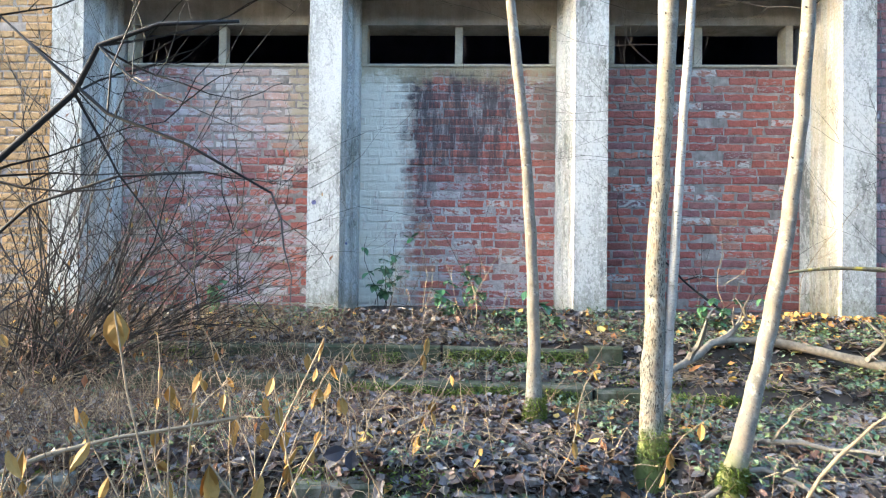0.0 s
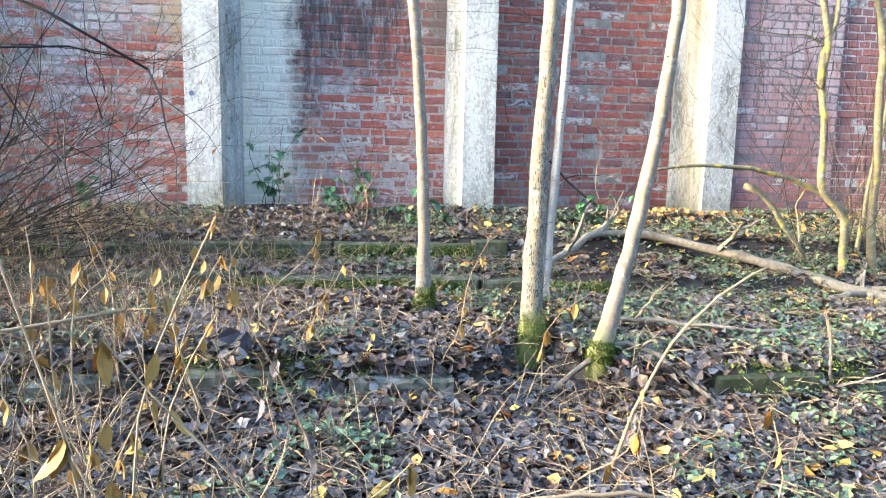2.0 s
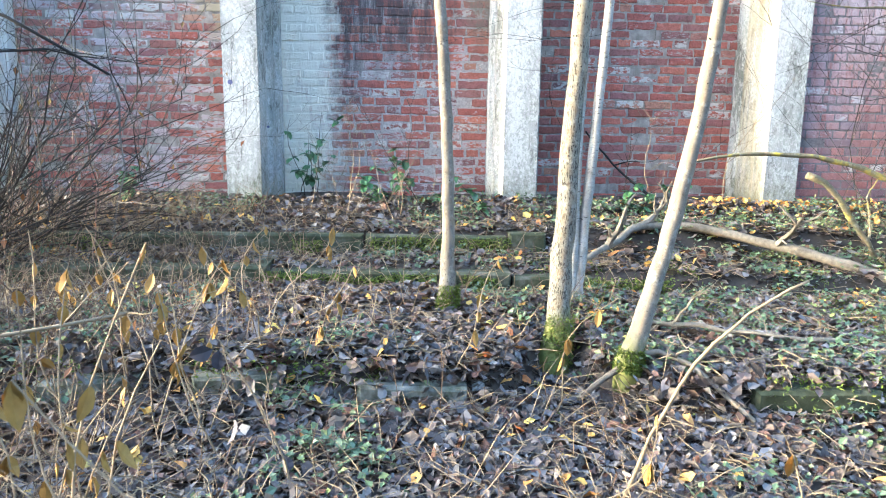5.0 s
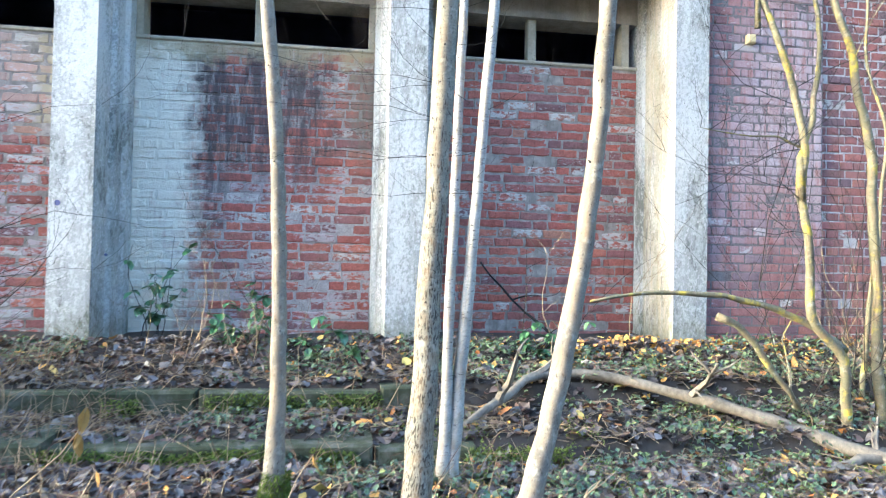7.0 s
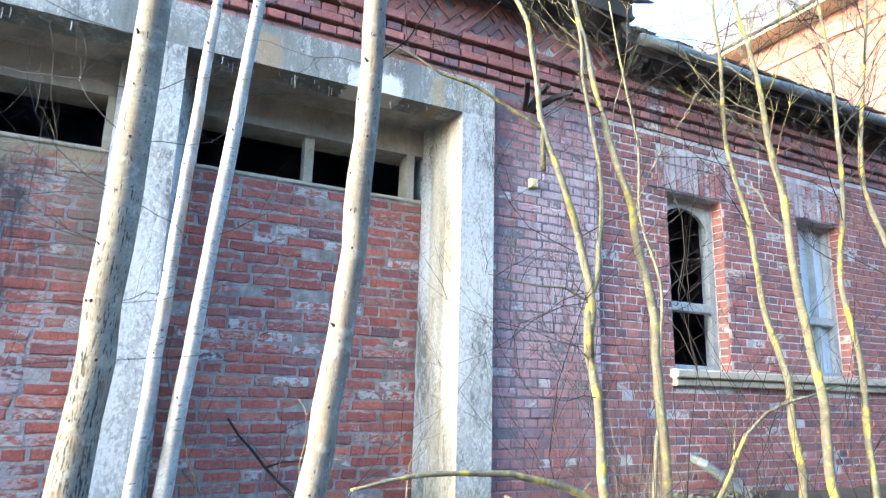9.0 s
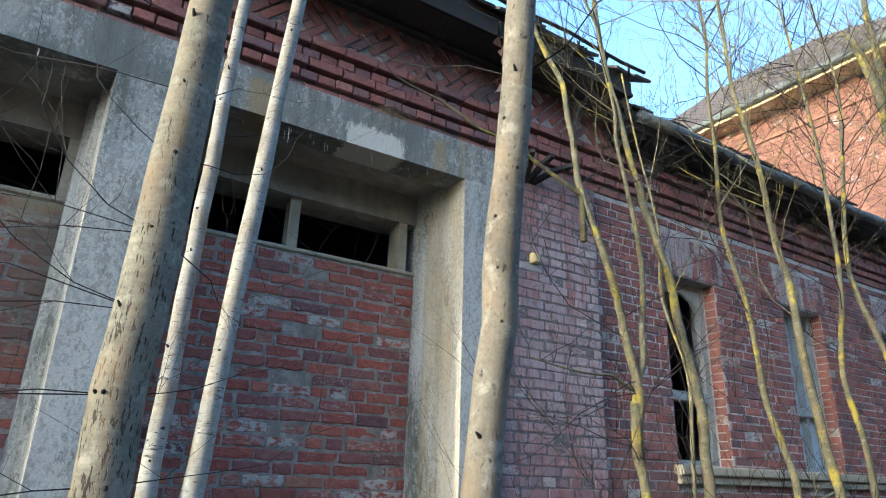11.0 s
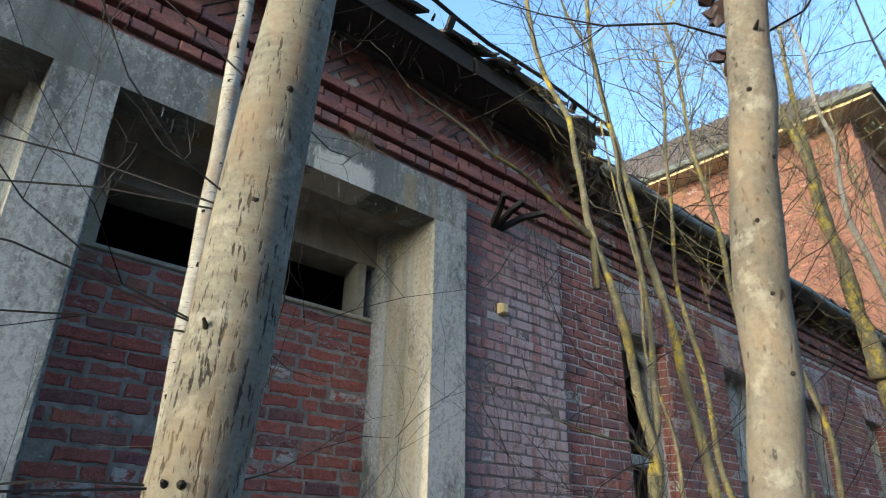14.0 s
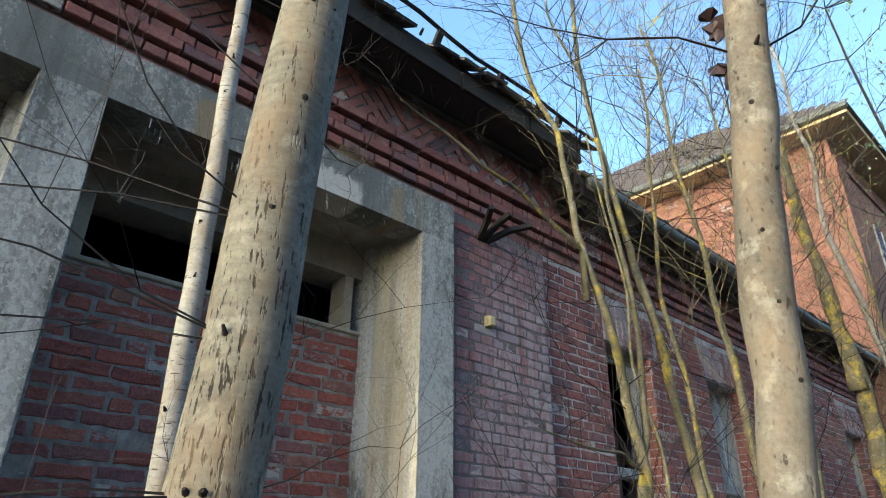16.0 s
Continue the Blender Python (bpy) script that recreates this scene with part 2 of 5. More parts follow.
REDS = ((0.230, 0.086, 0.071), (0.391, 0.121, 0.090), (0.310, 0.103, 0.086), (0.460, 0.167, 0.115), (0.178, 0.098, 0.103), (0.356, 0.132, 0.103), (0.414, 0.127, 0.092), (0.253, 0.115, 0.115), (0.380, 0.184, 0.127))
DUSKY = ((0.212, 0.108, 0.104), (0.335, 0.133, 0.117), (0.268, 0.129, 0.125), (0.379, 0.169, 0.143), (0.179, 0.115, 0.130), (0.301, 0.138, 0.127), (0.346, 0.133, 0.114))
WHITE, SOOT, OCHRE, LILAC = (0.60, 0.575, 0.49), (0.05, 0.044, 0.048), (0.32, 0.27, 0.17), (0.37, 0.32, 0.345)
M_BRICK1 = brick_material("brick_bay", False, REDS, 0.45, ((-1.75, -0.55, 1.75, 2.6, 0.12, WHITE, 0.38), (-0.75, -0.40, 1.5, 2.6, 0.06, OCHRE, 0.8)), 0.08, 0.35)
STAINS2 = ((0.36, 1.5, 1.25, 2.6, 0.12, SOOT, 0.9), (0.34, 0.6, 0.75, 2.6, 0.06, SOOT, 0.7), (-0.2, 0.40, -0.5, 2.6, 0.13, WHITE, 0.95), (1.66, 2.1, 1.45, 2.6, 0.1, (0.14, 0.122, 0.10), 0.8), (-0.2, 2.1, 2.28, 2.6, 0.04, OCHRE, 0.7))
M_BRICK2 = brick_material("brick_bay_stained", False, REDS, 0.25, STAINS2, 0.12, 0.45)
M_BRICK3 = brick_material("brick_bay_red", False, REDS, -0.2, (), 0.09, 0.4)
BLOOM = ((4.66, 5.2, 0.5, 2.3, 0.3, LILAC, 0.6), (5.05, 5.85, 1.1, 3.2, 0.25, LILAC, 0.8), (5.6, 5.9, 0.3, 3.3, 0.1, LILAC, 0.6))
M_BRICKA = brick_material("brick_bloomed", False, DUSKY, -0.05, BLOOM, 0.04, 0.1)
M_BRICKAJ = brick_material("brick_bloomed_rest", True, DUSKY, -0.05, BLOOM, 0.04, 0.1)
M_MORTARA = brick_material("mortar_bloomed", True, ((0.14, 0.12, 0.12), (0.22, 0.20, 0.20)), 0.2)
M_BRICKR = brick_material("brick_facade", False, DUSKY, -0.2, (), 0.02)
M_BRICKHD = brick_material("brick_bloomed_heads", True, DUSKY, 0.75, (), 0.1, 0.3)
M_BRICKRJ = brick_material("brick_facade_rest", True, DUSKY, -0.2, (), 0.02)
# ochre tints hold the yellow sunlight painted onto the left wall's bricks
M_BRICKL = brick_material("brick_warm_light", True, ((0.40, 0.27, 0.12), (0.33, 0.21, 0.10), (0.45, 0.31, 0.15)), 0.2)
M_BRICKH = brick_material("brick_house", True, ((0.225, 0.112, 0.085), (0.28, 0.145, 0.105), (0.18, 0.088, 0.074)), -0.1)
M_MORTAR = rough_stone("mortar", (0.172, 0.149, 0.136), (0.287, 0.255, 0.230), (0.414, 0.380, 0.345), 3.0)
MORTARS = ((0.310, 0.276, 0.270), (0.414, 0.380, 0.368))
M_MORTAR2 = brick_material("mortar_stained", True, MORTARS, 0.3, STAINS2)
M_CONC = limed("limed_concrete", 0.8)
M_CONCW = limed("thickly_limed_concrete", 1.0)
M_LINTEL = limed("lintel_concrete", 0.15, ((3.40, 3.84, 3.0, 3.22, (0.60, 0.59, 0.54), 0.9), (2.72, 2.90, 3.0, 3.3, (0.30, 0.22, 0.12), 0.7), (4.10, 4.20, 3.0, 3.32, (0.33, 0.26, 0.14), 0.6), (1.0, 1.5, 3.08, 3.3, (0.46, 0.46, 0.43), 0.5)))
M_SOFFIT = rough_stone("bare_concrete", (0.24, 0.225, 0.20), (0.35, 0.325, 0.285), (0.45, 0.415, 0.36), 1.3)
M_CEMENT = plain("cement_cap", (0.40, 0.36, 0.28), 0.9, 0, 40)
M_KERB = rough_stone("pale_kerb_stone", (0.055, 0.065, 0.035), (0.14, 0.15, 0.13), (0.24, 0.255, 0.25), 4.0)
M_STEP = rough_stone("mossy_stone", (0.028, 0.036, 0.016), (0.055, 0.063, 0.035), (0.12, 0.12, 0.10), 3.0)
# navy painted in for unlit depth: rooms, house windows, pillar pits
M_INSIDE = plain("navy_gloom", (0.10, 0.11, 0.22), 0.95)
M_TIMBER = plain("black_weathered_timber", (0.035, 0.032, 0.03), 0.85)
M_BOXED = plain("grey_weathered_boarding", (0.06, 0.056, 0.058), 0.85)
M_ZINC = plain("grey_zinc", (0.16, 0.18, 0.18), 0.6, 0.3)
M_TILE = plain("dark_roof_tile", (0.10, 0.085, 0.08), 0.85)
M_PAINT = plain("flaking_white_paint", (0.50, 0.50, 0.46), 0.8, 0, 50, 0.5)
M_BOARD = plain("pale_boarding", (0.62, 0.66, 0.68), 0.8, 0, 12, 0.25)
M_CREAM = plain("cream_box", (0.62, 0.52, 0.28), 0.7)
M_EAVE = plain("cream_eave_paint", (0.62, 0.50, 0.30), 0.8)
M_SOIL = plain("leaf_mould_soil", (0.055, 0.044, 0.036), 0.95, 0, 25, 0.6)
M_MORTAR3 = rough_stone("pale_mortar", (0.36, 0.33, 0.325), (0.50, 0.475, 0.465), (0.60, 0.575, 0.565), 3.0)
M_WHITE = bark("white_bark", (0.33, 0.32, 0.295), (0.035, 0.03, 0.028), (0.13, 0.14, 0.04), False, -0.42)
M_BIRCH = bark("smooth_pale_bark", (0.165, 0.15, 0.125), (0.05, 0.042, 0.035), (0.13, 0.14, 0.04), False, -0.42, dashes=(120, 120, 55))
M_FISS = bark("fissured_bark", (0.18, 0.171, 0.141), (0.02, 0.017, 0.014), (0.11, 0.12, 0.03), True, -0.36)
M_YELLOW = bark("lichened_bark", (0.15, 0.14, 0.085), (0.06, 0.055, 0.035), (0.34, 0.265, 0.035), False, -9, 0.30)
M_TWIG = plain("dark_twig_bark", (0.02, 0.0165, 0.0145), 0.85)
M_BROWN = plain("brown_stem", (0.075, 0.048, 0.031), 0.85)
M_STRAW = plain("dry_stem", (0.215, 0.165, 0.105), 0.85)
M_LOG = plain("barkless_dead_wood", (0.22, 0.19, 0.15), 0.85, 0, 35, 0.75)
M_LITTER = leaf_material("fallen_leaves", (0.077, 0.038, 0.023), (0.129, 0.120, 0.125), (0.034, 0.025, 0.022), (0.172, 0.165, 0.169), (0.120, 0.053, 0.029), (0.057, 0.052, 0.053), (0.150, 0.133, 0.126), (0.082, 0.060, 0.052), (0.138, 0.101, 0.069), (0.043, 0.033, 0.028), (0.215, 0.202, 0.194), (0.077, 0.041, 0.033), rough=0.6)
M_GREEN = leaf_material("ground_ivy", (0.05, 0.09, 0.04), (0.10, 0.15, 0.085), (0.08, 0.12, 0.08), (0.16, 0.19, 0.07), rough=0.5)
M_MOSS = leaf_material("moss", (0.07, 0.105, 0.015), (0.13, 0.17, 0.02), (0.05, 0.075, 0.012))
M_DRY = leaf_material("hanging_dry_leaves", (0.21, 0.10, 0.02), (0.16, 0.064, 0.024), (0.28, 0.155, 0.02), (0.14, 0.09, 0.05), (0.23, 0.076, 0.02))
M_BRAMBLE = leaf_material("bramble_leaves", (0.04, 0.11, 0.04), (0.07, 0.15, 0.06), (0.06, 0.12, 0.08), rough=0.45)
M_ICE = plain("ice", (0.75, 0.78, 0.80), 0.2, 0, 20, 0.1)
M_FUNGUS = plain("dark_fungus", (0.035, 0.02, 0.022), 0.6)
M_SKYLEAF = leaf_material("pale_green_leaves", (0.20, 0.30, 0.16), (0.26, 0.36, 0.22))


# ---- mesh helpers ----
class Shape:
    """Vertices and faces gathered for one mesh."""

    def __init__(self):
        self.v, self.f = [], []

    def add(self, verts, faces):
        k = len(self.v)
        self.v += [tuple(p) for p in verts]
        self.f += [tuple(i + k for i in f) for f in faces]
        return self

    def box(self, x0, x1, y0, y1, z0, z1, m=None, c=0.0):
        """A box; c: how far its edges towards -y are cut."""
        if c:
            p = [(x0, y1, z0), (x1, y1, z0), (x1, y1, z1), (x0, y1, z1), (x0, y0 + c, z0), (x1, y0 + c, z0), (x1, y0 + c, z1), (x0, y0 + c, z1),
                 (x0 + c, y0, z0 + c), (x1 - c, y0, z0 + c), (x1 - c, y0, z1 - c), (x0 + c, y0, z1 - c)]
            f = [(0, 3, 2, 1), (0, 1, 5, 4), (1, 2, 6, 5), (2, 3, 7, 6), (3, 0, 4, 7), (4, 5, 9, 8), (5, 6, 10, 9), (6, 7, 11, 10), (7, 4, 8, 11), (8, 9, 10, 11)]
        else:
            p = [(x0, y0, z0), (x1, y0, z0), (x1, y1, z0), (x0, y1, z0), (x0, y0, z1), (x1, y0, z1), (x1, y1, z1), (x0, y1, z1)]
            f = [(0, 3, 2, 1), (4, 5, 6, 7), (0, 1, 5, 4), (1, 2, 6, 5), (2, 3, 7, 6), (3, 0, 4, 7)]
        if m is not None:
            p = [m @ Vector(q) for q in p]
        return self.add(p, f)

    def prism(self, outline, z0, z1):
        """An upright prism on an (x, y) outline, anticlockwise seen from above."""
        n = len(outline)
        self.add([(x, y, z0) for x, y in outline] + [(x, y, z1) for x, y in outline],
                 [tuple(range(n - 1, -1, -1)), tuple(range(n, 2 * n))] + [(i, (i + 1) % n, n + (i + 1) % n, n + i) for i in range(n)])
        return self

    def tube(self, pts, radii, sides=8, cap=True):
        pts = [Vector(p) for p in pts]
        rings, side = [], None
        for i, p in enumerate(pts):
            d = (pts[min(i + 1, len(pts) - 1)] - pts[max(i - 1, 0)]).normalized()
            if side is None:
                side = d.orthogonal().normalized()
            side = (side - d * side.dot(d)).normalized()
            up = d.cross(side)
            rings.append([p + (side * math.cos(a) + up * math.sin(a)) * radii[i] for a in (2 * math.pi * k / sides for k in range(sides))])
        faces = [(i * sides + k, i * sides + (k + 1) % sides, (i + 1) * sides + (k + 1) % sides, (i + 1) * sides + k) for i in range(len(pts) - 1) for k in range(sides)]
        if cap:
            faces += [tuple(range(sides - 1, -1, -1)), tuple(range((len(pts) - 1) * sides, len(pts) * sides))]
        return self.add([q for r in rings for q in r], faces)

    def leaf(self, p, rot, length, width, curl=0.25):
        """A pointed leaf bent along its midrib, lying in the xy plane of rot."""
        c = [(0, 0, 0), (length * 0.45, -width / 2, curl * width), (length * 0.5, 0, 0), (length * 0.45, width / 2, curl * width), (length, 0, curl * length * 0.4)]
        return self.add([p + rot @ Vector(q) for q in c], [(0, 1, 2), (0, 2, 3), (1, 4, 2), (2, 4, 3)])

    def blade(self, p, rot, length, width, rnd):
        """A withered oval leaf, folded and waved along its edges."""
        fold, roll = rnd.uniform(0.1, 0.6), rnd.uniform(-0.5, 0.5)
        v, rows = [(0, 0, 0)], ((0.16, 0.55), (0.36, 0.95), (0.58, 1.0), (0.8, 0.62))
        for u, w in rows:
            b = roll * length * u * u
            v += [(length * u, -width * w / 2 * rnd.uniform(0.8, 1.1), b + fold * width * w * rnd.uniform(0.3, 0.6)), (length * u, 0, b), (length * u, width * w / 2 * rnd.uniform(0.8, 1.1), b + fold * width * w * rnd.uniform(0.3, 0.6))]
        v.append((length, 0, roll * length))
        f = [(0, 1, 2), (0, 2, 3)]
        for i in range(3):
            k = 1 + 3 * i
            f += [(k, k + 3, k + 4, k + 1), (k + 1, k + 4, k + 5, k + 2)]
        f += [(10, 13, 11), (11, 13, 12)]
        return self.add([p + rot @ Vector(q) for q in v], f)

    def scrap(self, p, rot, size, rnd):
        """A crumpled fallen leaf with a ragged outline."""
        n = 6
        ring = []
        for k in range(n):
            a = 6.283 * (k + rnd.uniform(-0.25, 0.25)) / n
            r = size * rnd.uniform(0.3, 0.62) * (1.35 if k == 0 else 1.0)
            ring.append(p + rot @ Vector((r * math.cos(a), r * 0.75 * math.sin(a), size * rnd.uniform(-0.12, 0.22))))
        return self.add([p] + ring, [(0, k + 1, (k + 1) % n + 1) for k in range(n)])

    def mesh(self, name, mat, smooth=False):
        me = bpy.data.meshes.new(name)
        me.from_pydata(self.v, [], self.f)
        me.materials.append(mat)
        if smooth:
            me.polygons.foreach_set("use_smooth", [True] * len(me.polygons))
        me.update()
        return me


def thing(name, label, category, group="", kind="", at=(0, 0, 0)):
    ob = tagged(new(name), label, category, group, kind)
    ob.location = at
    return ob


def part(name, shape, mat, parent=None, label="", smooth=False, kind=""):
    ob = new(name, shape.mesh(name, mat, smooth))
    if parent is not None:
        ob.parent = parent
        ob.matrix_parent_inverse = Matrix.Translation(-parent.location)
    return tagged(ob, label, kind=kind)


def whole(name, shape, mat, label, category, group="", kind="", smooth=False):
    return tagged(part(name, shape, mat, smooth=smooth), label, category, group, kind)


RND = random.Random(7)


# ---- ground ----
PROFILE = ((-40, -1.2), (-12, -1.0), (-6.5, -0.9), (-4.5, -0.78), (-3.62, -0.64), (-3.53, -0.50), (-2.7, -0.43), (-2.18, -0.45), (-2.12, -0.34), (-1.58, -0.30), (-1.52, -0.17), (-0.6, -0.01), (3, 0.05), (60, 0.1))


def ground_z(x, y):
    z = PROFILE[-1][1]
    if -4.4 < y < -2.4:
        y = max(-4.4, y - 0.55 * math.exp(-((x - 1.95) / 0.2) ** 2) * min(1, (y + 4.4) / 0.5) * min(1, (-2.4 - y) / 0.3))
    for (ya, za), (yb, zb) in zip(PROFILE, PROFILE[1:]):
        if ya <= y <= yb:
            z = za + (zb - za) * (y - ya) / (yb - ya)
            break
    s = min(1, max(0, (-1.6 - y) / 1.0))
    z -= 0.035 * s * min(2.5, max(-1.0, x - 1.6))
    near = max(0.0, 1 - abs(y + 3) / 6)
    return z + near * (0.05 * noise.noise((x * 1.3, y * 1.3, 0)) + 0.025 * noise.noise((x * 4, y * 4, 3)))


def build_ground():
    xs = [-400, -100, -40, -15] + [-7 + i * 0.07 for i in range(int(17 / 0.07))] + [12, 16, 30, 100, 400]
    ys = [-400, -100, -40, -15, -10] + [-8 + i * 0.05 for i in range(int(8.4 / 0.05))] + [2, 8, 40, 100, 400]
    s = Shape()
    s.v = [(x, y, ground_z(x, max(-40, min(60, y)))) for y in ys for x in xs]
    w = len(xs)
    s.f = [(j * w + i, j * w + i + 1, (j + 1) * w + i + 1, (j + 1) * w + i) for j in range(len(ys) - 1) for i in range(w - 1)]
    return whole("ground", s, M_SOIL, "dark leaf-mould soil of a sloping woodland bank", "ground", kind="structure", smooth=True)


ground = build_ground()


def unseen_wood_screen():
    """An unseen dark screen added behind the walk to dim the facade against the sky."""
    rnd = random.Random(5)
    s = Shape()
    x, k = -30.0, 0
    while x < 42:
        w, h = rnd.uniform(1.2, 2.6), rnd.uniform(6.0, 9.0)
        y = -16 + rnd.uniform(-1.0, 1.0)
        s.prism([(x, y), (x + w * 1.1, y - rnd.uniform(0.0, 0.8)), (x + w * 1.1, y + 0.0 - 1.2), (x, y - 1.2)][::-1], -1.3, h)
        x += w
    whole("backdrop", s, plain("light_blocking_wood", (0.055, 0.05, 0.035), 0.95, 0, 6, 0.6), "unseen dark wood screen added to hold light off the facade", "woods", kind="structure")


unseen_wood_screen()

# ---- the portal of concrete pillars, bays of brick ----
FRONT, WALL = -0.55, -0.45
Z_OPEN, Z_TOP, Z_SOFFIT, Z_LINTEL = 2.42, 2.82, 3.06, 3.372
PILLARS = (-2.73, -0.305, 2.135, 4.527)
BAYS = ((-2.47, -0.56, -2.37, -0.60), (-0.06, 1.89, 0.0, 1.834), (2.38, 4.28, 2.46, 4.132))


def pillar(c, rough_face):
    h = 0.15
    o = [(c - h, FRONT), (c + h, FRONT), (c + h + 0.012, -0.30), (c + h + 0.05, -0.28), (c + h + 0.055, -0.14), (c + h + 0.09, -0.12), (c + h + 0.10, 0.02), (c + h + 0.10, 0.35), (c - h - 0.10, 0.35),
         (c - h - 0.10, 0.02), (c - h - 0.09, -0.12), (c - h - 0.055, -0.14), (c - h - 0.05, -0.28), (c - h - 0.012, -0.30)]
    p = thing("pillar", "peeling limewashed concrete pillar with stepped reveals", "pillar", "pillars of the portal", at=(c, -0.2, 0))
    part("shaft", Shape().prism(o, -0.4, Z_SOFFIT), M_CONCW if rough_face else M_CONC, p)
    return p


for i, c in enumerate(PILLARS):
    pillar(c, i == 1)
portal = thing("lintel", "long weathered concrete lintel with rust stains and icicles", "lintel", at=(1, -0.3, Z_SOFFIT))
part("beam", Shape().box(PILLARS[0] - 0.15, PILLARS[3] + 0.15, FRONT, -0.30, Z_SOFFIT, Z_LINTEL), M_LINTEL, portal)
part("soffit", Shape().box(PILLARS[0] - 0.1, PILLARS[3] + 0.1, -0.30, 0.35, Z_SOFFIT + 0.004, Z_SOFFIT + 0.2), M_SOFFIT, portal, "bare stained concrete underside")

BRICK_L, BRICK_H, JOINT = 0.245, 0.066, 0.0115
COURSE = BRICK_H + JOINT


def ragged_box(s, w, h, front, back, rough, rnd):
    """A brick from x 0 to w, z 0 to h, whose front is worn round and chipped along its edges."""
    n = 5
    rim = [(w * i / n, 0.0) for i in range(n)] + [(w, 0.0), (w, h * 0.5)] + [(w * (n - i) / n, h) for i in range(n)] + [(0.0, h), (0.0, h * 0.5)]
    outer, inner = [], []
    for x, z in rim:
        ox, oz = x + rnd.uniform(-1, 1) * rough, z + rnd.uniform(-1, 1) * rough
        chip = rnd.choice((0.004, 0.006, 0.006, 0.013))
        cx, cz = (1 if x < w * 0.01 else -1 if x > w * 0.99 else 0), (1 if z < 0.001 else -1 if z > h - 0.001 else 0)
        outer.append((ox, front + 0.006, oz))
        inner.append((ox + cx * chip, front + rnd.uniform(-0.0015, 0.0015), oz + cz * chip))
    k = len(rim)
    deep = [(x, back, z) for x, y, z in outer]
    s.add(deep + outer + inner + [(w / 2, front + rnd.uniform(-0.003, 0.003), h / 2)],
          [(i, (i + 1) % k, k + (i + 1) % k, k + i) for i in range(k)] + [(k + i, k + (i + 1) % k, 2 * k + (i + 1) % k, 2 * k + i) for i in range(k)] + [(2 * k + i, 2 * k + (i + 1) % k, 3 * k) for i in range(k)])
    return s


def brick_mesh(name, w, mat, h=BRICK_H, rough=0.004):
    return ragged_box(Shape(), w, h, -0.008, 0.03, rough, RND).mesh(name, mat)


def course_cuts(x0, x1, row, bond, length, joint):
    """Brick spans in one course of a mixed bond."""
    out, x = [], x0
    head = bond and row % 2 == 1
    w = length * (0.25 if head else (1.0, 0.45, 0.7, 0.25)[row % 4] if not bond else 1.0)
    while x < x1 - 0.03:
        e = min(x + w, x1)
        if x1 - e < 0.06:
            e = x1
        out.append((x, e))
        x = e + joint
        w = (length if RND.random() < 0.8 and not head else length / 2 - joint / 2) * (1.0 if bond else RND.uniform(0.92, 1.05))
    return out


def brick_wall(parent, x0, x1, z0, z1, y, mat, holes=(), nearest=lambda x, z: True, rest_mat=None, bond=False, length=BRICK_L, high=BRICK_H, joint=JOINT, uneven=0.004, rough=0.003):
    """Lays bricks proud of the plane y; those that nearest() names are objects, the rest is joined."""
    shared = {}
    rest = Shape()
    row, z, made = 0, z0, 0
    while z + high <= z1 + 0.01:
        for a, b in course_cuts(x0, x1, row, bond, length, joint):
            skip = False
            for hx0, hx1, hz0, hz1 in holes:
                if z + high > hz0 + 0.01 and z < hz1 - 0.01:
                    if a >= hx0 - 0.02 and b <= hx1 + 0.02:
                        skip = True
                    elif a < hx0 < b:
                        b = hx0
                    elif a < hx1 < b:
                        a = hx1
            if skip or b - a < 0.03:
                continue
            out = RND.gauss(0, uneven)
            dx, dz = RND.uniform(-1, 1) * uneven, RND.uniform(-0.6, 0.6) * uneven + 0.005 * math.sin(a * 2.3 + row * 0.7)
            if nearest(a, z) and made < 300:
                made += 1
                key = (round((b - a) / 0.02), RND.randrange(7))
                if key not in shared:
                    shared[key] = brick_mesh("brick", key[0] * 0.02 - 0.003, mat, high, rough)
                ob = new("brick", shared[key])
                ob.parent = parent
                ob.matrix_parent_inverse = Matrix.Translation(-parent.location)
                ob.matrix_basis = pose(a + dx, y + out, z + dz, RND.uniform(-1.2, 1.2), RND.uniform(-0.6, 0.6), RND.uniform(-0.9, 0.9))
            else:
                rest.box(a + RND.uniform(-0.003, 0.003), b + RND.uniform(-0.003, 0.003), y - 0.008 + out, y + 0.03, z + RND.uniform(-0.002, 0.002), z + high + RND.uniform(-0.002, 0.002), None, 0.005)
        z += high + joint
        row += 1
    if rest.v:
        part("brickwork", rest, rest_mat or mat, parent, kind="stuff")


